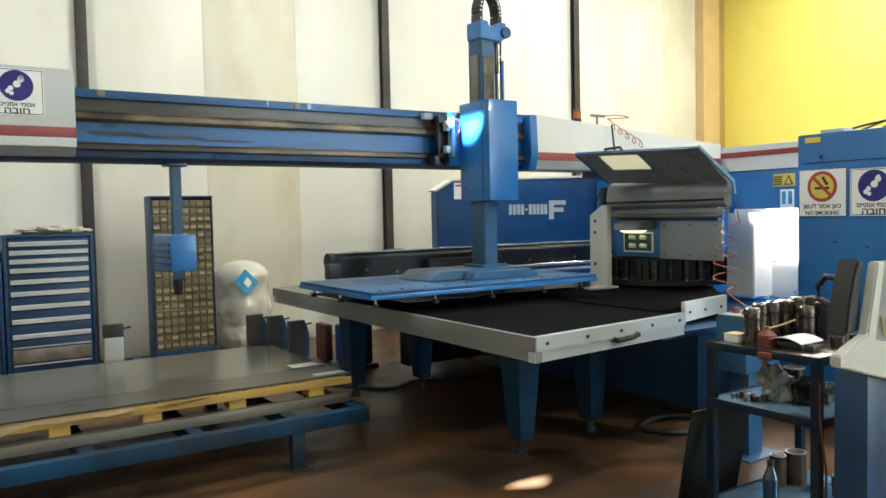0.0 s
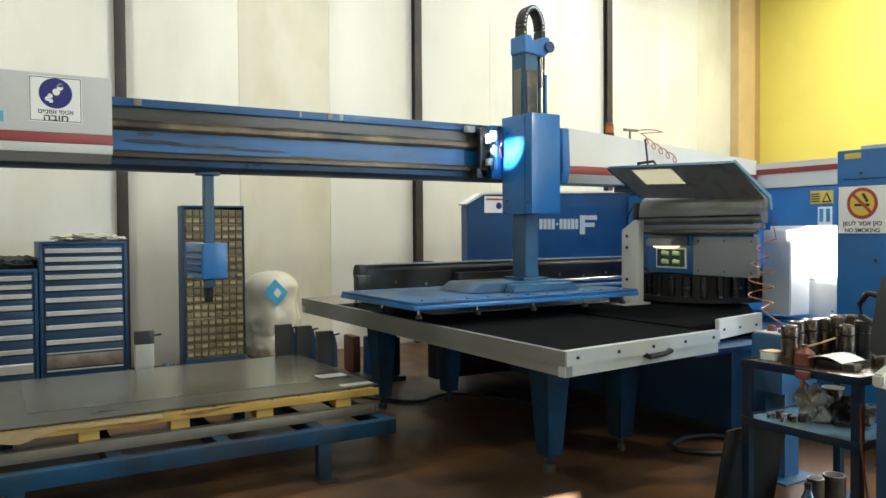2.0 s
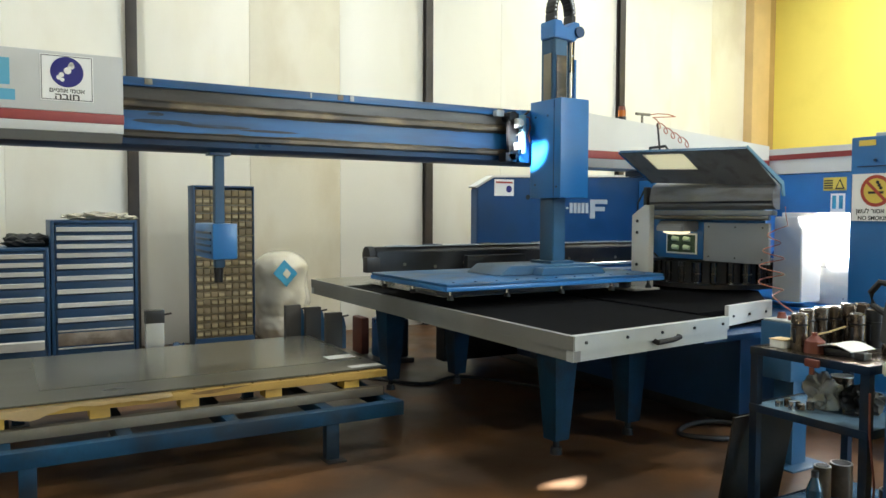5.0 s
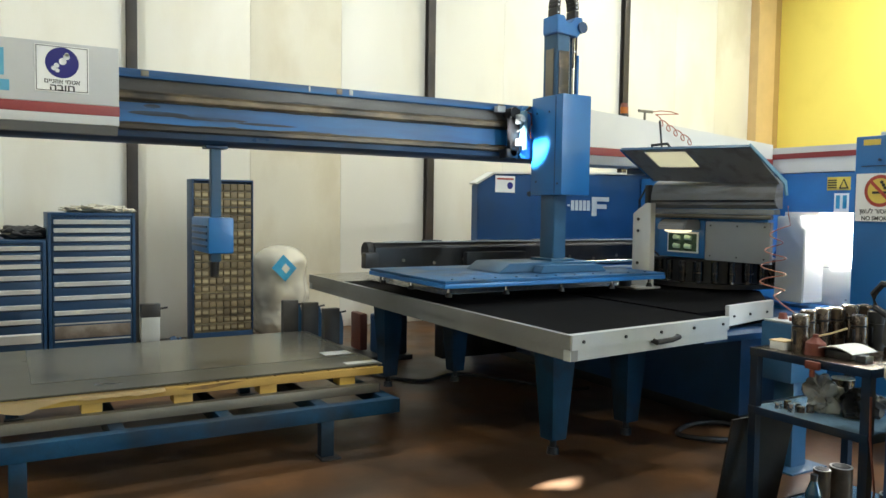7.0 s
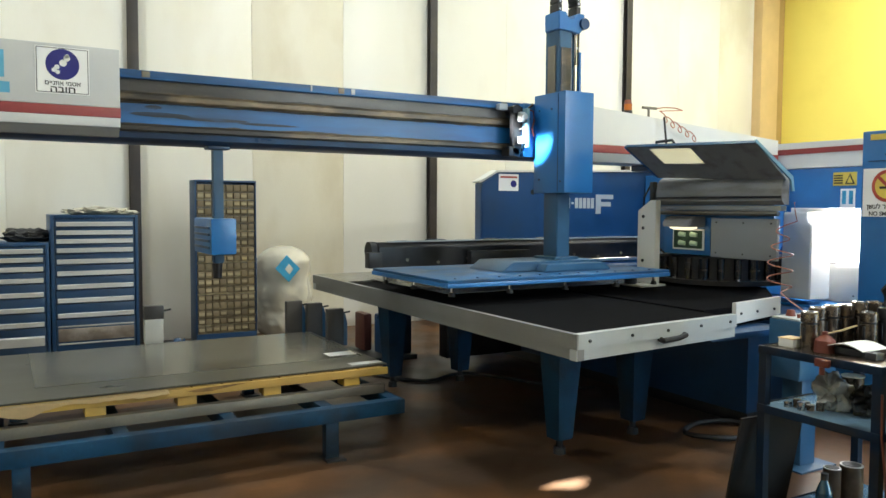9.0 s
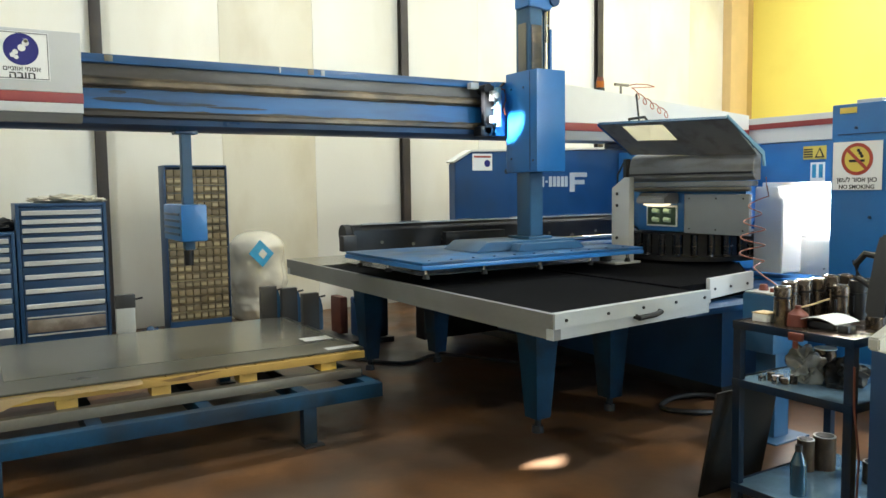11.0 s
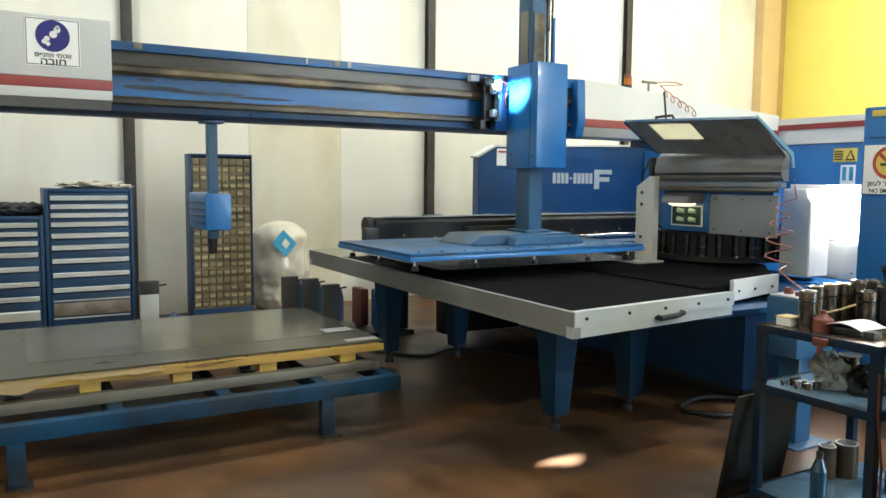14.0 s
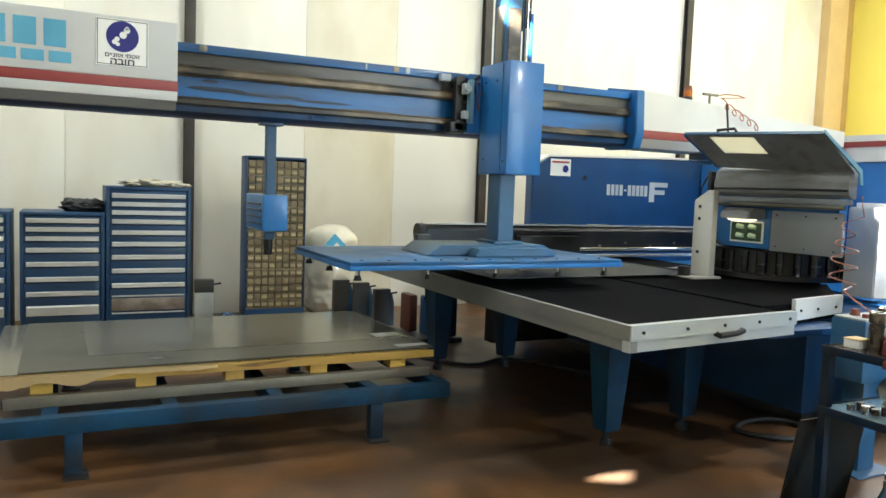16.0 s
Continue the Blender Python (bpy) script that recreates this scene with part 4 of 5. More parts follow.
    part("guard_foot", B(4.62, 4.92, 4.70, 5.0, 0.906, 0.924, 0.003), WHITE, gp)
    part("clamp", R((4.66, 4.86, 0.924), (4.66, 4.86, 1.0), 0.05, 14), BLACK, p)
    part("white_pillar", prism(bmesh.new(), [(3.82, 0.84), (3.82, 1.50), (3.86, 1.545), (4.08, 1.545), (4.09, 0.84)], "x", 5.60, 5.86, 0.008), WHITE, p, "white sheet metal pillar")
    wp = part("white_panel", B(6.03, 6.10, 3.42, 4.32, 0.80, 1.58, 0.006), WHITE, p, "white sheet metal panel")
    part("panel_joint", B(6.026, 6.0295, 3.42, 4.32, 1.114, 1.120, 0), COVERDARK, wp)
    for y, z in ((3.72, 1.13), (4.10, 1.13), (3.72, 1.19), (3.72, 0.86)):
        part("screw", R((6.02, y, z), (6.03, y, z), 0.008, 8), COVERDARK, wp)
    part("lower_body", B(5.62, 7.09, 3.30, 7.1, 0.0, 0.80, 0.008), BLUE, p, "blue lower body")
    # Red coil on the pillar
    pts = [(5.0, 3.55, 1.62), (4.98, 3.53, 1.56), (5.05, 3.56, 1.48)]
    for k in range(130):
        f = k / 130
        a, r = f * 2 * math.pi * 4, 0.030 + 0.055 * min(1.0, f * 2)
        pts.append((4.98 + r * math.cos(a) - 0.10 * f, 3.63 + r * math.sin(a) - 0.06 * f, 1.45 - 0.46 * f))
    pts += [(4.72, 3.44, 0.985), (4.50, 3.20, 0.96), (4.34, 2.98, 0.928)]
    solid("coiled_red_hose", tube(pts, 0.0045, 6), HOSERED, "red coiled air hose hanging beside the press hood", "hose", base=(5.1, 3.5, 1.2))

    c = thing("control_cabinet", (5.6, 2.4, 0), "tall blue steel control cabinet with safety signs", "cabinet")
    part("body", B(5.30, 6.0, 1.3, 3.24, 0.10, 2.12, 0.012), BLUE, c)
    part("plinth", B(5.34, 5.98, 1.34, 3.20, 0.0, 0.0995, 0.004), BLACK, c)
    part("seam", B(5.296, 5.2995, 1.3, 3.19, 1.905, 1.912, 0), DEEP, c)
    part("label", B(5.2955, 5.2995, 3.06, 3.18, 2.055, 2.095, 0), SIGNYEL, c, "small yellow label")
    for y, z in ((3.06, 1.95), (2.95, 1.33), (2.72, 1.30), (3.05, 1.02), (2.5, 1.36)):
        part("screw", R((5.29, y, z), (5.3, y, z), 0.011, 8), DEEP, c)
    sign_smoke((5.294, 3.045, 1.688))
    sign_ears((5.294, 2.675, 1.682), "x", "ear protection sign", "white sign with a navy disc on the blue cabinet")
    rng = random.Random(3)
    for k in range(5):
        y0 = 3.0 - 0.12 * k
        pts = [(5.5 + 0.03 * k, y0 - 0.16 * i, 2.130 + (0.05 + 0.03 * (k % 3)) * math.sin(math.pi * min(1, i / 5)) + 0.008) for i in range(6)]
        solid("loose_cable", tube(pts, 0.008, 6), RUST if k % 2 else RUBBER, "loose brown cable lying on the cabinet", "cable", group="cables on the cabinet", base=(5.5, 2.7, 2.12))
    solid("cable_box", B(5.36, 5.48, 2.92, 3.10, 2.1205, 2.150, 0.008), PALE, "small grey plastic box on the cabinet", "box", base=(5.42, 3.0, 2.12))


# ---- sheet stack on its stand ----
def stack():
    s = thing("pallet_stand", (1.0, 5.2, 0), "low blue welded steel stand for sheet pallets", "stand")
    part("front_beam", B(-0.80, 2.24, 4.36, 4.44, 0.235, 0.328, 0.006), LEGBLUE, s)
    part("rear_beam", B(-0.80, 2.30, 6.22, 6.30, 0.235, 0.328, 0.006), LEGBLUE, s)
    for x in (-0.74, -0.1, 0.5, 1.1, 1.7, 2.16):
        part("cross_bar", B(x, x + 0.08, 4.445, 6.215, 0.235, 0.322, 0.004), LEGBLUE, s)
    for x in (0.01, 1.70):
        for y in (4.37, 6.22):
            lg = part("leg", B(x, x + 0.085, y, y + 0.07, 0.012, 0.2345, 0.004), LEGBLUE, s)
            part("foot_plate", B(x - 0.01, x + 0.115, y - 0.05, y + 0.09, 0.0, 0.012, 0.003), BLACK, lg)
    for x, y, zt in ((2.14, 6.26, 0.765), (2.30, 6.20, 0.745), (2.305, 5.74, 0.75), (1.01, 6.28, 0.785)):
        st = part("stop", B(x - 0.068, x + 0.068, y - 0.03, y + 0.03, 0.25, zt, 0.004), ALU if x < 1.5 else STOPM, s, "upright steel sheet stop")
        if x < 1.5:
            part("stop_head", B(x - 0.072, x + 0.072, y - 0.034, y + 0.034, zt - 0.10, zt + 0.004, 0.003), BLACK, st)
        else:
            part("stop_wedge", prism(bmesh.new(), [(x + 0.0685, zt - 0.30), (x + 0.0685, zt - 0.03), (x + 0.085, zt - 0.05), (x + 0.10, zt - 0.12), (x + 0.10, zt - 0.30)], "y", y - 0.028, y + 0.028, 0.002), STANDBLUE, st, "blue clamp wedge")
        part("stop_bolt", R((x + 0.068, y, zt - 0.04), (x + 0.13, y - 0.01, zt - 0.03), 0.008, 8), BLACK, st)
    for y in (4.56, 5.4, 6.08):
        sk = thing("steel_skid", (1.0, y, 0.323), "grey square steel tube under the pallet", "skid", "pallet skids")
        part("tube", B(-0.28, 2.20, y + 0.03, y + 0.10, 0.3235, 0.384, 0.004), RAW, sk)
        for x in (-0.286, 2.2005):
            part("end_cap", B(x, x + 0.0055, y + 0.034, y + 0.096, 0.328, 0.380, 0.002), BLACK, sk)
    p = thing("wooden_pallet", (1.0, 5.4, 0.384), "raw yellow pine pallet under the steel sheets", "pallet")
    for y in (4.645, 5.36, 6.05):
        for x in (-0.10, 0.43, 0.93, 1.45, 1.99):
            part("block", B(x - 0.055, x + 0.055, y, y + 0.12, 0.3845, 0.444, 0.004), WOOD, p)
        part("stringer", B(-0.30, 2.24, y - 0.005, y + 0.12, 0.4445, 0.469, 0.003), WOOD, p)
    for k in range(14):
        x = -0.30 + k * 0.181
        part("deck_board", B(x, x + 0.165, 4.645, 6.19, 0.4695, 0.487, 0.003), WOOD, p)
    # Added board that closes the view through, so the pallet's openings go dark.
    part("inner_board", B(-0.30, 2.24, 5.62, 5.64, 0.385, 0.4435, 0.002), WOOD, p)
    ends = [(0.92, 0.472), (1.02, 0.4805), (1.20, 0.4865), (1.30, 0.4865), (1.16, 0.470), (1.07, 0.458), (0.98, 0.460)]
    part("scorch", prism(bmesh.new(), ends, "y", 4.6262, 4.6278), SCORCH, p, "dark brown scorched patch")
    part("front_board", B(-0.30, 2.245, 4.628, 4.6435, 0.440, 0.488, 0.003), WOOD, p)
    # Torn paper
    bm = bmesh.new()
    rng = random.Random(9)
    top, low = [], []
    n = 46
    for k in range(n + 1):
        x = -0.33 + 1.15 * k / n
        fold = max(0.0, min(1.0, (0.32 - x) / 0.25))
        drop = (0.014 + 0.034 * fold) * (0.85 + 0.8 * noise.noise((x * 5.1, 0.2, 0))) + 0.006 * rng.random()
        out = 0.012 + 0.016 * (noise.noise((x * 6, 1.7, 0)) + 0.6)
        top.append((bm.verts.new((x, 4.66, 0.4895)), bm.verts.new((x, 4.617 - out * 0.5, 0.489))))
        low.append(bm.verts.new((x + 0.01 * rng.random(), 4.617 - out, 0.487 - drop)))
    for k in range(n):
        bm.faces.new((top[k][0], top[k + 1][0], top[k + 1][1], top[k][1]))
        bm.faces.new((top[k][1], top[k + 1][1], low[k + 1], low[k]))
    ret = bmesh.ops.solidify(bm, geom=bm.faces[:], thickness=0.0015)
    solid("wrapping_paper", bm, CARD, "torn brown wrapping paper hanging under the sheets", "paper", base=(0.4, 4.64, 0.488))
    for k in range(4):
        dx, dy = 0.006 * math.sin(k * 2.3), 0.004 * math.cos(k * 1.7)
        solid("steel_sheet", B(-0.21 + dx, 2.255 + dx, 4.67 + dy, 6.20 + dy, 0.4905 + 0.003 * k, 0.4932 + 0.003 * k, 0.0), STEEL, "dull grey steel sheet in the stack on the pallet", "sheet", group="stacked sheets", base=(1, 5.4, 0.4905 + 0.003 * k))
    solid("steel_sheet", B(-0.36, -0.2105, 4.66, 6.20, 0.4905, 0.496, 0.001), BRIGHT, "bright steel sheet sticking out of the stack", "sheet", base=(-0.28, 5.4, 0.49))
    solid("steel_sheet", B(0.14, 2.22, 5.0, 6.19, 0.5025, 0.5045, 0.0), BRIGHT, "bright steel sheet lying on the stack", "sheet", base=(1.2, 5.6, 0.502))
    solid("paper_note", B(2.00, 2.21, 5.07, 5.20, 0.5047, 0.5055, 0.0), PAPER, "white paper note on the steel sheets", "paper", base=(2.1, 5.13, 0.505))
    solid("paper_note", B(2.02, 2.25, 4.72, 4.80, 0.5022, 0.503, 0.0), PAPER, "white paper note on the steel sheets", "paper", base=(2.1, 4.76, 0.502))


# ---- along the panel wall ----
def drawer_cabinet(x0, x1, top, handles, last, label):
    c = thing("drawer_cabinet", ((x0 + x1) / 2, 8.3, 0), label, "cabinet", "tool cabinets")
    bm = B(x0, x0 + 0.03, 7.9, 8.62, 0.0, top, 0.003)
    box(bm, x1 - 0.03, x1, 7.9, 8.62, 0.0, top, 0.003)
    box(bm, x0 + 0.03, x1 - 0.03, 7.9, 8.62, top - 0.03, top, 0.003)
    box(bm, x0 + 0.03, x1 - 0.03, 7.96, 8.62, 0.0, top - 0.03)
    part("body", bm, CABBLUE, c, "dark blue steel cabinet body")
    levels = [top - 0.035] + [h - 0.03 for h in handles]
    for k, h in enumerate(handles):
        d = part("drawer", B(x0 + 0.036, x1 - 0.036, 7.905, 7.958, levels[k + 1] + 0.004, levels[k] - 0.004, 0.003), CABBLUE, c)
        thick = 0.021 if k < len(handles) - 1 or not last else 0.045
        part("handle", prism(bmesh.new(), [(7.885, h - thick), (7.885, h + thick * 0.7), (7.904, h + thick), (7.904, h - thick)], "x", x0 + 0.05, x1 - 0.05), HANDLE, d, "light metal handle strip")
    if not last:
        part("label_plate", B(x0 + 0.05, x1 - 0.05, 7.897, 7.904, 0.295, 0.415, 0.002), PLATE, c, "wide stained grey-brown label plate")
        for z in (0.272, 0.436):
            part("label_strip", B(x0 + 0.05, x1 - 0.05, 7.895, 7.904, z - 0.007, z + 0.007, 0.002), HANDLE, c, "thin light metal strip")
    part("bottom_drawer", B(x0 + 0.036, x1 - 0.036, 7.905, 7.958, 0.06, levels[-1] - 0.004, 0.003), CABBLUE, c)
    return c


def along_wall():
    drawer_cabinet(0.38, 1.14, 1.48, [1.395, 1.315, 1.235, 1.15, 1.045, 0.935, 0.81, 0.68, 0.54], False, "tall dark blue drawer cabinet with pale handle strips")
    drawer_cabinet(-0.335, 0.366, 1.225, [1.15, 1.07, 0.985, 0.88, 0.75, 0.61, 0.475, 0.32], True, "dark blue drawer cabinet with pale handle strips")
    drawer_cabinet(-1.11, -0.41, 1.225, [1.15, 1.07, 0.985, 0.88, 0.75, 0.61, 0.475, 0.32], True, "dark blue drawer cabinet with pale handle strips")

    def lump(name, centre, size, material, label, category, seed, rough=0.28, freq=3.0, base=None):
        bm = bmesh.new()
        bmesh.ops.create_icosphere(bm, subdivisions=4, radius=1.0)
        for v in bm.verts:
            k = 1 + rough * noise.noise(v.co * freq + Vector((seed, 0, 0))) + 0.4 * rough * noise.noise(v.co * freq * 3)
            z = max(-0.6, v.co.z)
            v.co = (centre[0] + size[0] * v.co.x * k, centre[1] + size[1] * v.co.y * k, centre[2] + size[2] * (z + 0.6) / 1.6 * k)
        return solid(name, bm, material, label, category, base=base or centre)
    lump("black_bag", (0.20, 8.22, 1.226), (0.21, 0.14, 0.12), RUBBER, "crumpled black cloth bag on the lower cabinet", "bag", 4)
    lump("rag", (0.82, 8.2, 1.481), (0.30, 0.2, 0.07), CLOTH, "crumpled pale rag on the tall cabinet", "rag", 7, 0.4, 4)
    lump("work_gloves", (1.02, 8.06, 1.481), (0.13, 0.1, 0.045), CLOTH, "pale work gloves on the tall cabinet", "gloves", 12, 0.45, 4)
    lump("blue_cloth", (1.40, 7.4, 0.0), (0.14, 0.12, 0.30), CABBLUE, "dark blue cloth bundle on the floor", "cloth", 2)

    r = thing("bin_rack", (2.1, 8.6, 0), "tall blue rack full of small beige parts bins", "rack")
    part("side_panel", B(1.762, 1.775, 8.28, 8.56, 0.0, 1.845, 0.003), CABBLUE, r, "blue steel side panel")
    part("side_panel", B(2.40, 2.412, 8.28, 8.56, 0.0, 1.845, 0.003), CABBLUE, r, "blue steel side panel")
    part("back_panel", B(1.776, 2.399, 8.53, 8.56, 0.0, 1.84, 0.0), CABBLUE, r)
    part("top_panel", B(1.776, 2.399, 8.28, 8.529, 1.825, 1.845, 0.002), CABBLUE, r)
    part("base_panel", B(1.776, 2.399, 8.28, 8.529, 0.0, 0.20, 0.002), CABBLUE, r)
    rows, cols = 19, 8
    mesh_a = mesh_b = None
    for i in range(rows):
        z = 0.215 + i * 0.0843
        part("shelf", B(1.776, 2.399, 8.285, 8.529, z - 0.012, z - 0.004, 0.0), BINLABEL if i % 4 == 1 else BIN, r)
        for j in range(cols):
            x = 1.782 + j * 0.0765
            if mesh_a is None:
                b0 = part("bin", B(x + 0.003, x + 0.072, 8.287, 8.52, z, z + 0.066, 0.003), BIN, r)
                l0 = part("bin_label", B(x + 0.010, x + 0.064, 8.282, 8.2865, z + 0.018, z + 0.046, 0.0), BINLABEL, b0)
                mesh_a, mesh_b = b0.data, l0.data
                x00, z00 = x, z
            else:
                b = new("bin", mesh_a)
                b.parent = r
                b.location = (x - x00, 0, z - z00)
                if (i * 7 + j * 5) % 11 > 2 and i % 5 != 3:
                    q = new("bin_label", mesh_b)
                    q.parent = b
    # Wrapped sack
    s = thing("wrapped_sack", (2.86, 8.72, 0), "bulging sack of rolls in clear plastic wrap with blue print", "sack")
    bm = bmesh.new()
    bmesh.ops.create_uvsphere(bm, u_segments=72, v_segments=60, radius=1.0)
    for v in bm.verts:
        h = (v.co.z + 1) / 2
        r0 = 0.325 * (1 - abs(2 * h - 1) ** 7) ** 0.5 * (0.97 + 0.04 * math.cos(6 * math.pi * (h - 0.17)))
        d = Vector((v.co.x, v.co.y, 0))
        d = d.normalized() if d.length > 1e-6 else d
        k = 1 + 0.07 * noise.noise(v.co * 2.4) + (0.012 + 0.05 * (h < 0.45)) * noise.noise(Vector((v.co.x * 6, v.co.y * 6, v.co.z * 11))) + 0.008 * noise.noise(v.co * 24.0)
        v.co = (2.86 + d.x * r0 * k, 8.72 + d.y * r0 * k, 1.11 * h)
    part("wrap", bm, FILM, s, "crinkled clear plastic wrap")
    bm = bmesh.new()
    prism(bm, [(-0.15, 0.01), (-0.01, 0.16), (0.14, 0.0), (0.0, -0.15)], "y", -0.003, 0.0)
    bmesh.ops.transform(bm, matrix=Matrix.Translation((2.80, 8.372, 0.86)) @ Matrix.Rotation(radians(-8), 4, "X"), verts=bm.verts[:])
    pr = part("print", bm, PRINT, s, "blue printed diamond")
    bm = bmesh.new()
    prism(bm, [(-0.05, 0), (0, 0.06), (0.05, 0), (0, -0.06)], "y", -0.003, 0.0)
    bmesh.ops.transform(bm, matrix=Matrix.Translation((2.81, 8.367, 0.86)) @ Matrix.Rotation(radians(-8), 4, "X"), verts=bm.verts[:])
    part("print_centre", bm, FILM, pr)
    # Motor unit behind the table
    m = thing("pump_unit", (3.38, 7.3, 0), "small red and blue pump unit on the floor behind the table", "pump")
    part("motor", B(3.26, 3.35, 7.30, 7.55, 0.06, 0.45, 0.02), OXIDE, m, "rusty red motor housing")
    part("tank", B(3.36, 3.66, 6.98, 7.28, 0.05, 0.46, 0.03), DEEP, m, "dark blue tank")
    part("base", B(3.20, 3.70, 6.94, 7.66, 0.0, 0.05, 0.004), BLACK, m)


# ---- the tool trolley and what stands by it ----
def trolley():
    X0, X1, Y0, Y1 = 3.17, 3.98, 1.81, 2.41
    t = thing("tool_trolley", (3.55, 2.1, 0), "grimy dark blue steel trolley with three scuffed shelves", "trolley")
    for x in (X0, X1 - 0.04):
        for y in (Y0, Y1 - 0.04):
            bm = prism(bmesh.new(), [(x, y), (x + 0.04, y), (x + 0.04, y + 0.006), (x + 0.006, y + 0.006), (x + 0.006, y + 0.04), (x, y + 0.04)], "z", 0.0, 0.905)
            part("post", bm, POSTBLUE, t, "angle steel post")
    for z, m in ((0.90, TOOLM), (0.615, SHELF), (0.092, SHELF)):
        sh = part("shelf", B(X0 + 0.008, X1 - 0.002, Y0 + 0.008, Y1 - 0.008, z, z + 0.008, 0.002), m, t, "scuffed steel shelf")
        for y in (Y0 - 0.004, Y1 - 0.004):
            part("rim", B(X0 - 0.004, X1, y, y + 0.006, z - 0.026, z + 0.012, 0.001), POSTBLUE, sh)
        part("rim", B(X0 - 0.006, X0 - 0.0005, Y0, Y1, z - 0.026, z + 0.012, 0.001), POSTBLUE, sh)
    part("cross_brace", R((X1 - 0.02, Y0 + 0.02, 0.14), (X1 - 0.02, Y1 - 0.02, 0.58), 0.008, 8), POSTBLUE, t)

    def die(x, y, z, r, h, material, label):
        d = thing("punch_die", (x, y, z), label, "tool", "dies on the trolley")
        part("body", R((x, y, z), (x, y, z + h * 0.68), r, 24), material, d)
        part("neck", R((x, y, z + h * 0.68), (x, y, z + h * 0.73), r * 0.86, 24), BLACK, d)
        hd = part("head", R((x, y, z + h * 0.73), (x, y, z + h - 0.004), r, 24), material, d)
        part("chamfer", R((x, y, z + h - 0.004), (x, y, z + h), r, 24, r * 0.9), DIE, hd)
        part("rim", R((x, y, z + h), (x, y, z + h + 0.003), r * 0.9, 24, r * 0.82), CHROME, d, "bright ground rim")
        part("bore", R((x, y, z + h + 0.003), (x, y, z + h + 0.0045), r * 0.45, 16), INK, d)
        part("key", B(x - r - 0.005, x - r * 0.94, y - 0.006, y + 0.006, z + h * 0.2, z + h * 0.6, 0.001), BLACK, d)
    zt = 0.9085
    dark, steel = "dark steel punch die standing on the trolley", "bright steel punch die standing on the trolley"
    for x, y, r, h, m in ((3.315, 2.245, 0.042, 0.175, DIE), (3.43, 2.285, 0.040, 0.185, TOOLM), (3.52, 2.27, 0.040, 0.190, DIE), (3.61, 2.255, 0.040, 0.190, TOOLM),
                          (3.70, 2.24, 0.042, 0.20, DIE), (3.79, 2.22, 0.042, 0.20, TOOLM), (3.70, 2.10, 0.045, 0.19, BLACK), (3.82, 2.11, 0.045, 0.185, BLACK), (3.60, 2.13, 0.040, 0.17, DIE)):
        die(x, y, zt, r, h, m, steel if m is DIE else "thick black punch die standing on the trolley" if m is BLACK else dark)
    jar = thing("oil_can", (3.30, 2.155, zt), "small rusty red oil can on the trolley", "can")
    part("body", R((3.30, 2.155, zt), (3.30, 2.155, zt + 0.055), 0.048, 20, 0.044), RUST, jar)
    part("shoulder", R((3.30, 2.155, zt + 0.055), (3.30, 2.155, zt + 0.080), 0.044, 20, 0.016), RUST, jar)
    part("cap", R((3.30, 2.155, zt + 0.080), (3.30, 2.155, zt + 0.095), 0.014, 12), RUST, jar)
    part("spout", tube([(3.30, 2.15, zt + 0.085), (3.33, 2.10, zt + 0.105), (3.36, 2.04, zt + 0.135)], 0.004, 8), CARD, jar, "thin brass spout")
    bx = thing("small_carton", (3.29, 2.325, zt), "small pale cardboard box on the trolley", "box")
    part("carton", B(3.25, 3.335, 2.285, 2.365, zt, zt + 0.038, 0.003), PAPER, bx)
    part("carton_lid", B(3.247, 3.338, 2.282, 2.368, zt + 0.0385, zt + 0.044, 0.002), CARD, bx, "tan carton lid")
    bm = bmesh.new()
    pts = [(1.955 + 0.0165 * k, zt + 0.035 + 0.022 * math.sin(k / 11 * math.pi)) for k in range(12)]
    prism(bm, pts + [(y, z - 0.003) for y, z in pts[::-1]], "x", 3.27, 3.46)
    tr = thing("curved_metal_tray", (3.36, 2.05, zt), "bright curved sheet metal tray on the trolley", "tray")
    part("sheet", bm, WHITE, tr)
    part("support", B(3.30, 3.44, 1.98, 2.12, zt, zt + 0.034, 0.008), BLACK, tr)
    part("clip", B(3.28, 3.34, 1.90, 1.95, zt, zt + 0.035, 0.006), BLACK, tr)
    for k, (x, y) in enumerate(((3.62, 1.98), (3.70, 1.93), (3.52, 1.92), (3.80, 1.98), (3.86, 1.90))):
        solid("steel_ring", R((x, y, zt), (x, y, zt + 0.03 + 0.012 * (k % 3)), 0.035 - 0.004 * (k % 2), 18), DIE if k % 2 else TOOLM, "short steel ring on the trolley", "ring", group="rings on the trolley", base=(x, y, zt))
    cl = thing("orange_clamp", (3.155, 2.06, 0.86), "rusty orange clamp hooked on the trolley rim", "clamp")
    part("jaw", B(3.140, 3.160, 2.03, 2.10, 0.868, 0.905, 0.006), RUST, cl)
    part("screw", R((3.148, 2.065, 0.835), (3.148, 2.065, 0.868), 0.012, 12), RUST, cl)
    # Middle shelf
    zm = 0.6235

    def crumple(name, centre, size, material, label, seed, peak=0.0):
        bm = bmesh.new()
        bmesh.ops.create_icosphere(bm, subdivisions=4, radius=1.0)
        for v in bm.verts:
            k = 1 + 0.55 * noise.noise(v.co * 1.9 + Vector((seed, 0, 0))) + 0.2 * noise.noise(v.co * 6)
            up = max(0, size[2] * (v.co.z * k + 0.75))
            if peak and v.co.y > 0 and v.co.z > 0.3:
                up += peak * v.co.y * v.co.z
            v.co = (centre[0] + size[0] * v.co.x * k, centre[1] + size[1] * v.co.y * k, centre[2] + up)
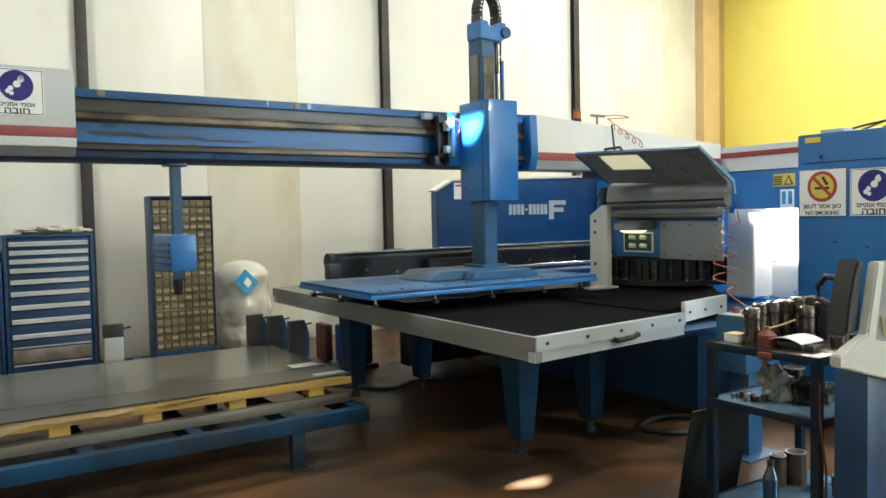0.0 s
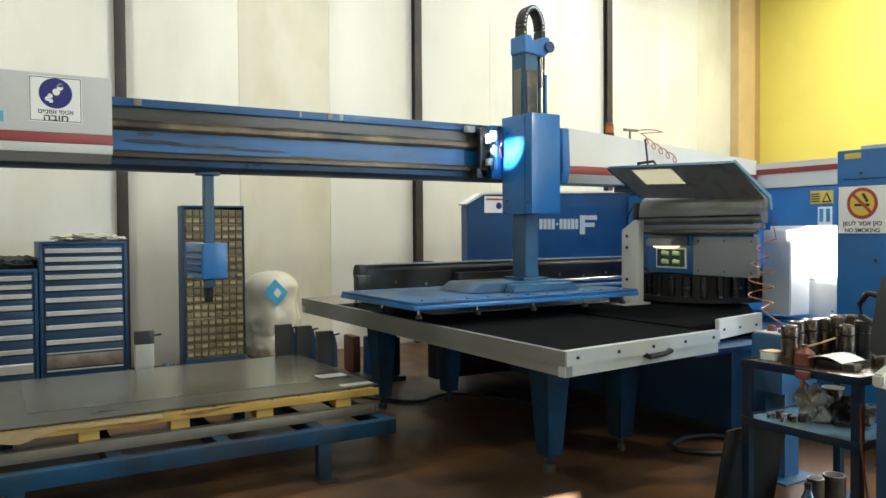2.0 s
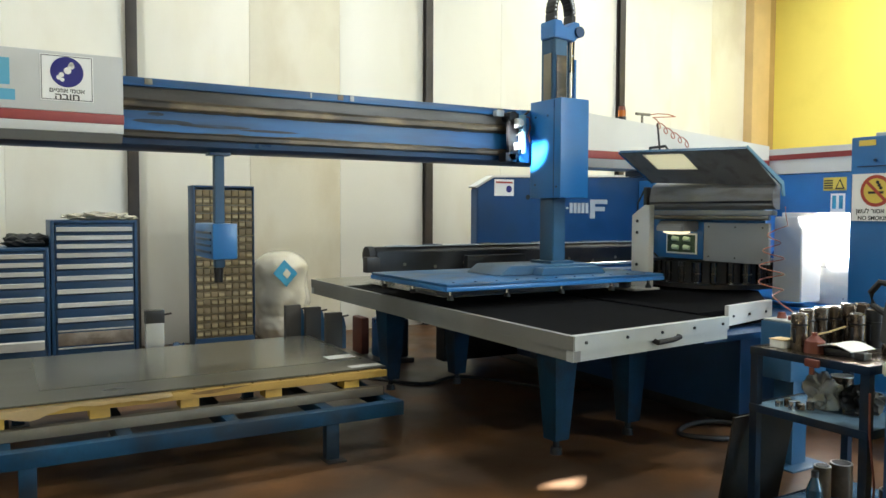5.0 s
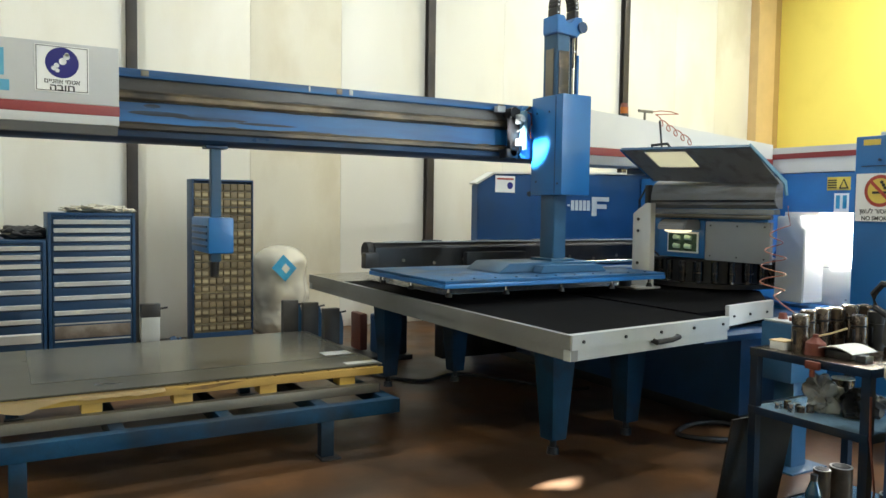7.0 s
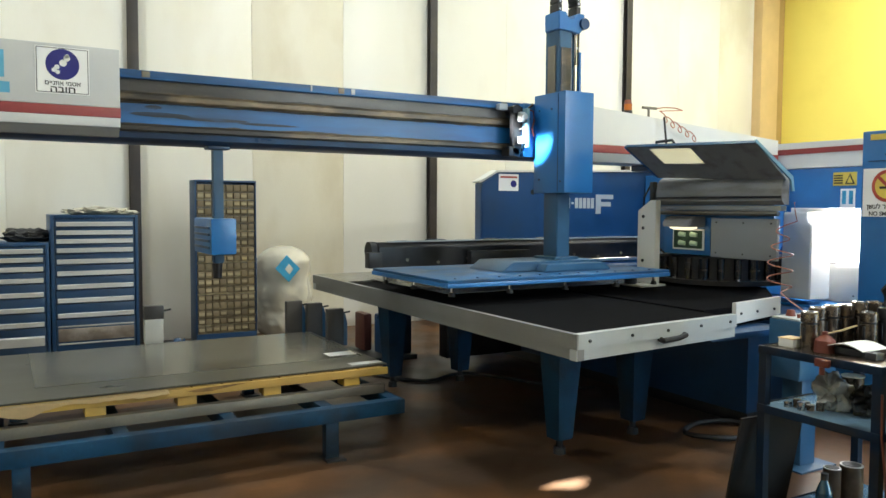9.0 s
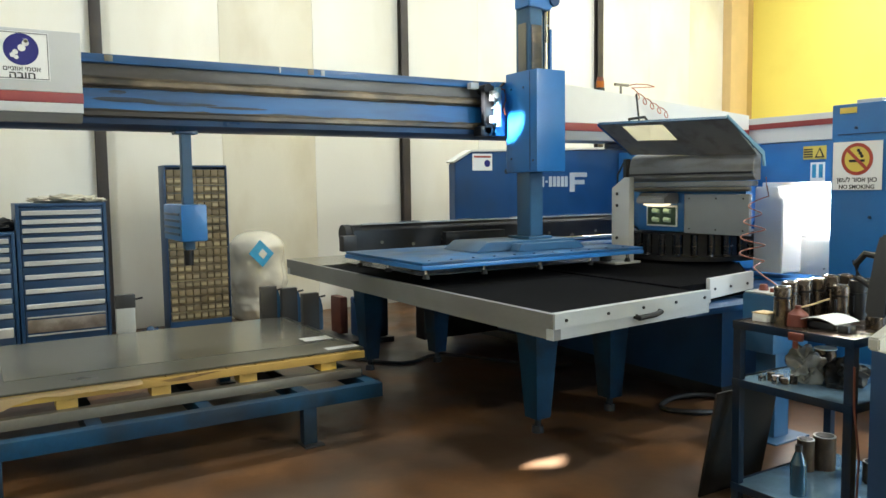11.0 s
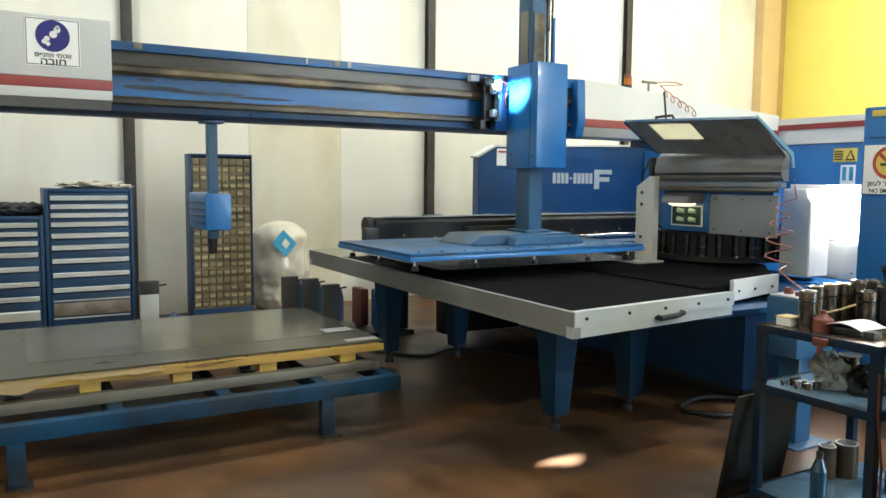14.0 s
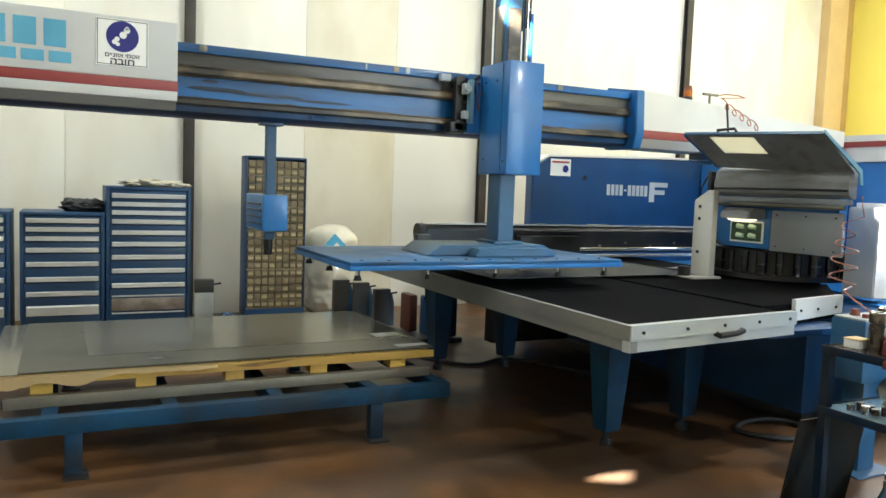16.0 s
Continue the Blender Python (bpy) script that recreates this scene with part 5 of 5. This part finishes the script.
        return solid(name, bm, material, label, "bag", base=centre)
    crumple("plastic_bag", (3.40, 2.17, zm), (0.085, 0.075, 0.085), FILMDARK, "crumpled grey plastic bag on the trolley shelf", 3, 0.06)
    crumple("black_bag", (3.46, 2.01, zm), (0.10, 0.085, 0.075), RUBBER, "black bag on the trolley shelf", 8)
    for k in range(6):
        x, y = 3.245 + 0.035 * (k % 3), 2.30 - 0.024 * k
        solid("steel_bush", R((x, y, zm), (x, y, zm + 0.028 + 0.012 * (k % 2)), 0.018, 14), (CHROME, TOOLM, DIE)[k % 3], "small steel bush on the trolley shelf", "bush", group="bushes on the trolley", base=(x, y, zm))
    cp = thing("steel_pot", (3.60, 2.20, zm), "dark steel pot with a white rim behind the bags", "pot")
    part("body", R((3.60, 2.20, zm), (3.60, 2.20, zm + 0.13), 0.05, 24), TOOLM, cp)
    part("rim", R((3.60, 2.20, zm + 0.13), (3.60, 2.20, zm + 0.135), 0.053, 24), PAPER, cp, "white rim")
    # Lowest shelf
    zb = 0.1005
    for x, y, r, h, nm in ((3.62, 2.305, 0.042, 0.16, "narrow hollow steel sleeve"), (3.72, 2.265, 0.055, 0.17, "wide hollow steel sleeve"), (3.74, 2.02, 0.05, 0.10, "short hollow steel sleeve")):
        sl = thing("steel_sleeve", (x, y, zb), nm + " on the lowest trolley shelf", "sleeve", "sleeves on the trolley")
        part("body", R((x, y, zb), (x, y, zb + h), r, 24), SLEEVE, sl, "rusty brown tube")
        part("rim", R((x, y, zb + h), (x, y, zb + h + 0.003), r, 24), HANDLE, sl, "pale ground rim")
        part("bore", R((x, y, zb + h + 0.003), (x, y, zb + h + 0.005), r * 0.80, 24), INK, sl)
    bt = thing("plastic_bottle", (3.30, 2.135, zb), "blue-green plastic bottle on the lowest trolley shelf", "bottle")
    part("body", R((3.30, 2.135, zb), (3.30, 2.135, zb + 0.15), 0.037, 20), BOTTLE, bt)
    part("shoulder", R((3.30, 2.135, zb + 0.15), (3.30, 2.135, zb + 0.21), 0.037, 20, 0.015), BOTTLE, bt)
    part("cap", R((3.30, 2.135, zb + 0.21), (3.30, 2.135, zb + 0.24), 0.017, 14), RUBBER, bt)
    # Plate leaning on the trolley's end
    bm = B(3.075, 3.56, -0.006, 0.006, 0.0, 0.565, 0.002)
    bmesh.ops.transform(bm, matrix=Matrix.Translation((0, 2.53, 0.002)) @ Matrix.Rotation(radians(10.5), 4, "X"), verts=bm.verts[:])
    solid("dark_steel_plate", bm, DARKPLATE, "dark rusty steel plate leaning against the trolley", "plate", base=(3.3, 2.53, 0))
    solid("orange_cable", tube([(3.16, 1.80, 0.80), (3.15, 1.79, 0.62), (3.17, 1.775, 0.40), (3.15, 1.77, 0.20), (3.20, 1.74, 0.02), (3.34, 1.70, 0.012)], 0.005, 8), RUST, "orange cable hanging beside the trolley post", "cable", base=(3.16, 1.79, 0.6))
    # Pedal pedestal
    p = thing("control_pedestal", (4.22, 2.93, 0), "dark blue control pedestal with a pale top", "pedestal")
    part("post", B(4.16, 4.30, 2.86, 3.00, 0.0125, 0.5495, 0.006), STANDBLUE, p)
    part("foot", B(4.06, 4.40, 2.78, 3.08, 0.0, 0.012, 0.003), STANDBLUE, p)
    part("head", B(4.06, 4.41, 2.81, 3.03, 0.55, 0.905, 0.012), STANDBLUE, p)
    part("top_plate", B(4.07, 4.40, 2.82, 3.02, 0.906, 0.918, 0.003), ALU, p, "scuffed pale top plate")
    for k in range(3):
        part("button", R((4.14 + 0.1 * k, 2.87, 0.918), (4.14 + 0.1 * k, 2.87, 0.94), 0.022, 14), (RUST, BLACK, PALE)[k], p)
    part("knob", R((4.17, 2.96, 0.918), (4.17, 2.96, 0.955), 0.030, 16, 0.022), RUST, p, "red round knob")
    # Hose loop on the floor
    pts = [(4.33 + 0.26 * math.cos(a) * (1 + 0.05 * math.sin(3 * a)), 3.60 + 0.20 * math.sin(a), 0.022 + 0.008 * math.sin(2 * a)) for a in [2 * math.pi * k / 40 for k in range(38)]]
    solid("floor_hose", tube(pts, 0.018, 8), RUBBER, "black rubber hose coiled on the floor", "hose", base=(4.33, 3.6, 0))
    pts = [(2.4 + 0.12 * k, 6.9 - 0.10 * k + 0.25 * math.sin(k * 0.7), 0.016) for k in range(18)]
    solid("floor_cable", tube(pts, 0.015, 8), RUBBER, "black cable lying under the table", "cable", base=(3.2, 6.2, 0))
    # Operator console
    c = thing("operator_console", (3.1, 1.5, 0), "beige operator console on a dark blue column", "console")
    part("column", B(3.08, 3.38, 1.545, 1.69, 0.0, 0.945, 0.01), DEEP, c, "dark blue steel column")
    part("frame", prism(bmesh.new(), [(2.79, 0.965), (2.79, 1.01), (2.995, 1.075), (3.068, 1.36), (3.124, 1.36), (3.055, 1.045), (3.176, 1.023), (3.425, 0.997), (3.425, 0.808), (3.176, 0.866)], "y", 1.50, 1.543, 0.006), BEIGE, c, "beige plastic frame")
    pn = part("panel", prism(bmesh.new(), [(3.058, 1.046), (3.126, 1.358), (3.425, 1.358), (3.425, 1.001), (3.176, 1.026)], "y", 1.515, 1.541), COVERDARK, c, "dark grey button panel")
    for k in range(6):
        x, z = 3.185 + 0.077 * (k % 3), 1.11 + 0.095 * (k // 3)
        part("button", R((x, 1.50, z), (x, 1.515, z), 0.021, 16), (PALE, RUST, BLACK)[k % 3], pn)
    part("pencil", tube([(3.135, 1.507, 1.053), (3.117, 1.509, 1.135)], 0.004, 6), SIGNYEL, c, "yellow pencil")
    part("back_shell", prism(bmesh.new(), [(2.91, 1.065), (2.935, 1.185), (2.97, 1.305), (3.005, 1.375), (3.047, 1.365), (3.013, 1.082)], "y", 1.545, 1.63, 0.01), RUBBER, c, "black rubber back shell")
    part("grip", tube([(2.995, 1.63, 1.29), (2.987, 1.672, 1.297), (2.987, 1.707, 1.254), (2.987, 1.70, 1.203), (2.979, 1.63, 1.168)], 0.014), RUBBER, c, "black hand grip")


# ---- movement ----
def motions():
    walk(CARRIAGE, [(t, pose(x, 4.95, 2.0)) for t, x in CARRIAGE_ROWS])
    walk(LIFT, [(t, pose(0, 0, z)) for t, z in LIFT_ROWS])


CARRIAGE_ROWS = [(0, 3.556), (0.5, 3.582), (1, 3.606), (1.5, 3.636), (2, 3.664), (2.5, 3.70), (3, 3.74), (3.5, 3.783), (4, 3.815), (5, 3.845),
                 (7, 3.85), (9, 3.84), (11, 3.83), (12.5, 3.825), (13, 3.798), (13.5, 3.71), (14, 3.584), (14.5, 3.429), (15, 3.259), (15.5, 3.05), (16, 2.82)]
LIFT_ROWS = [(0, -0.03), (4, -0.03), (9, -0.03), (12.5, -0.03), (13, -0.02), (13.5, -0.005), (14, 0.0), (16, 0.0)]

hall()
loader()
CARRIAGE, LIFT = carriage()
tables()
press()
stack()
along_wall()
trolley()
motions()
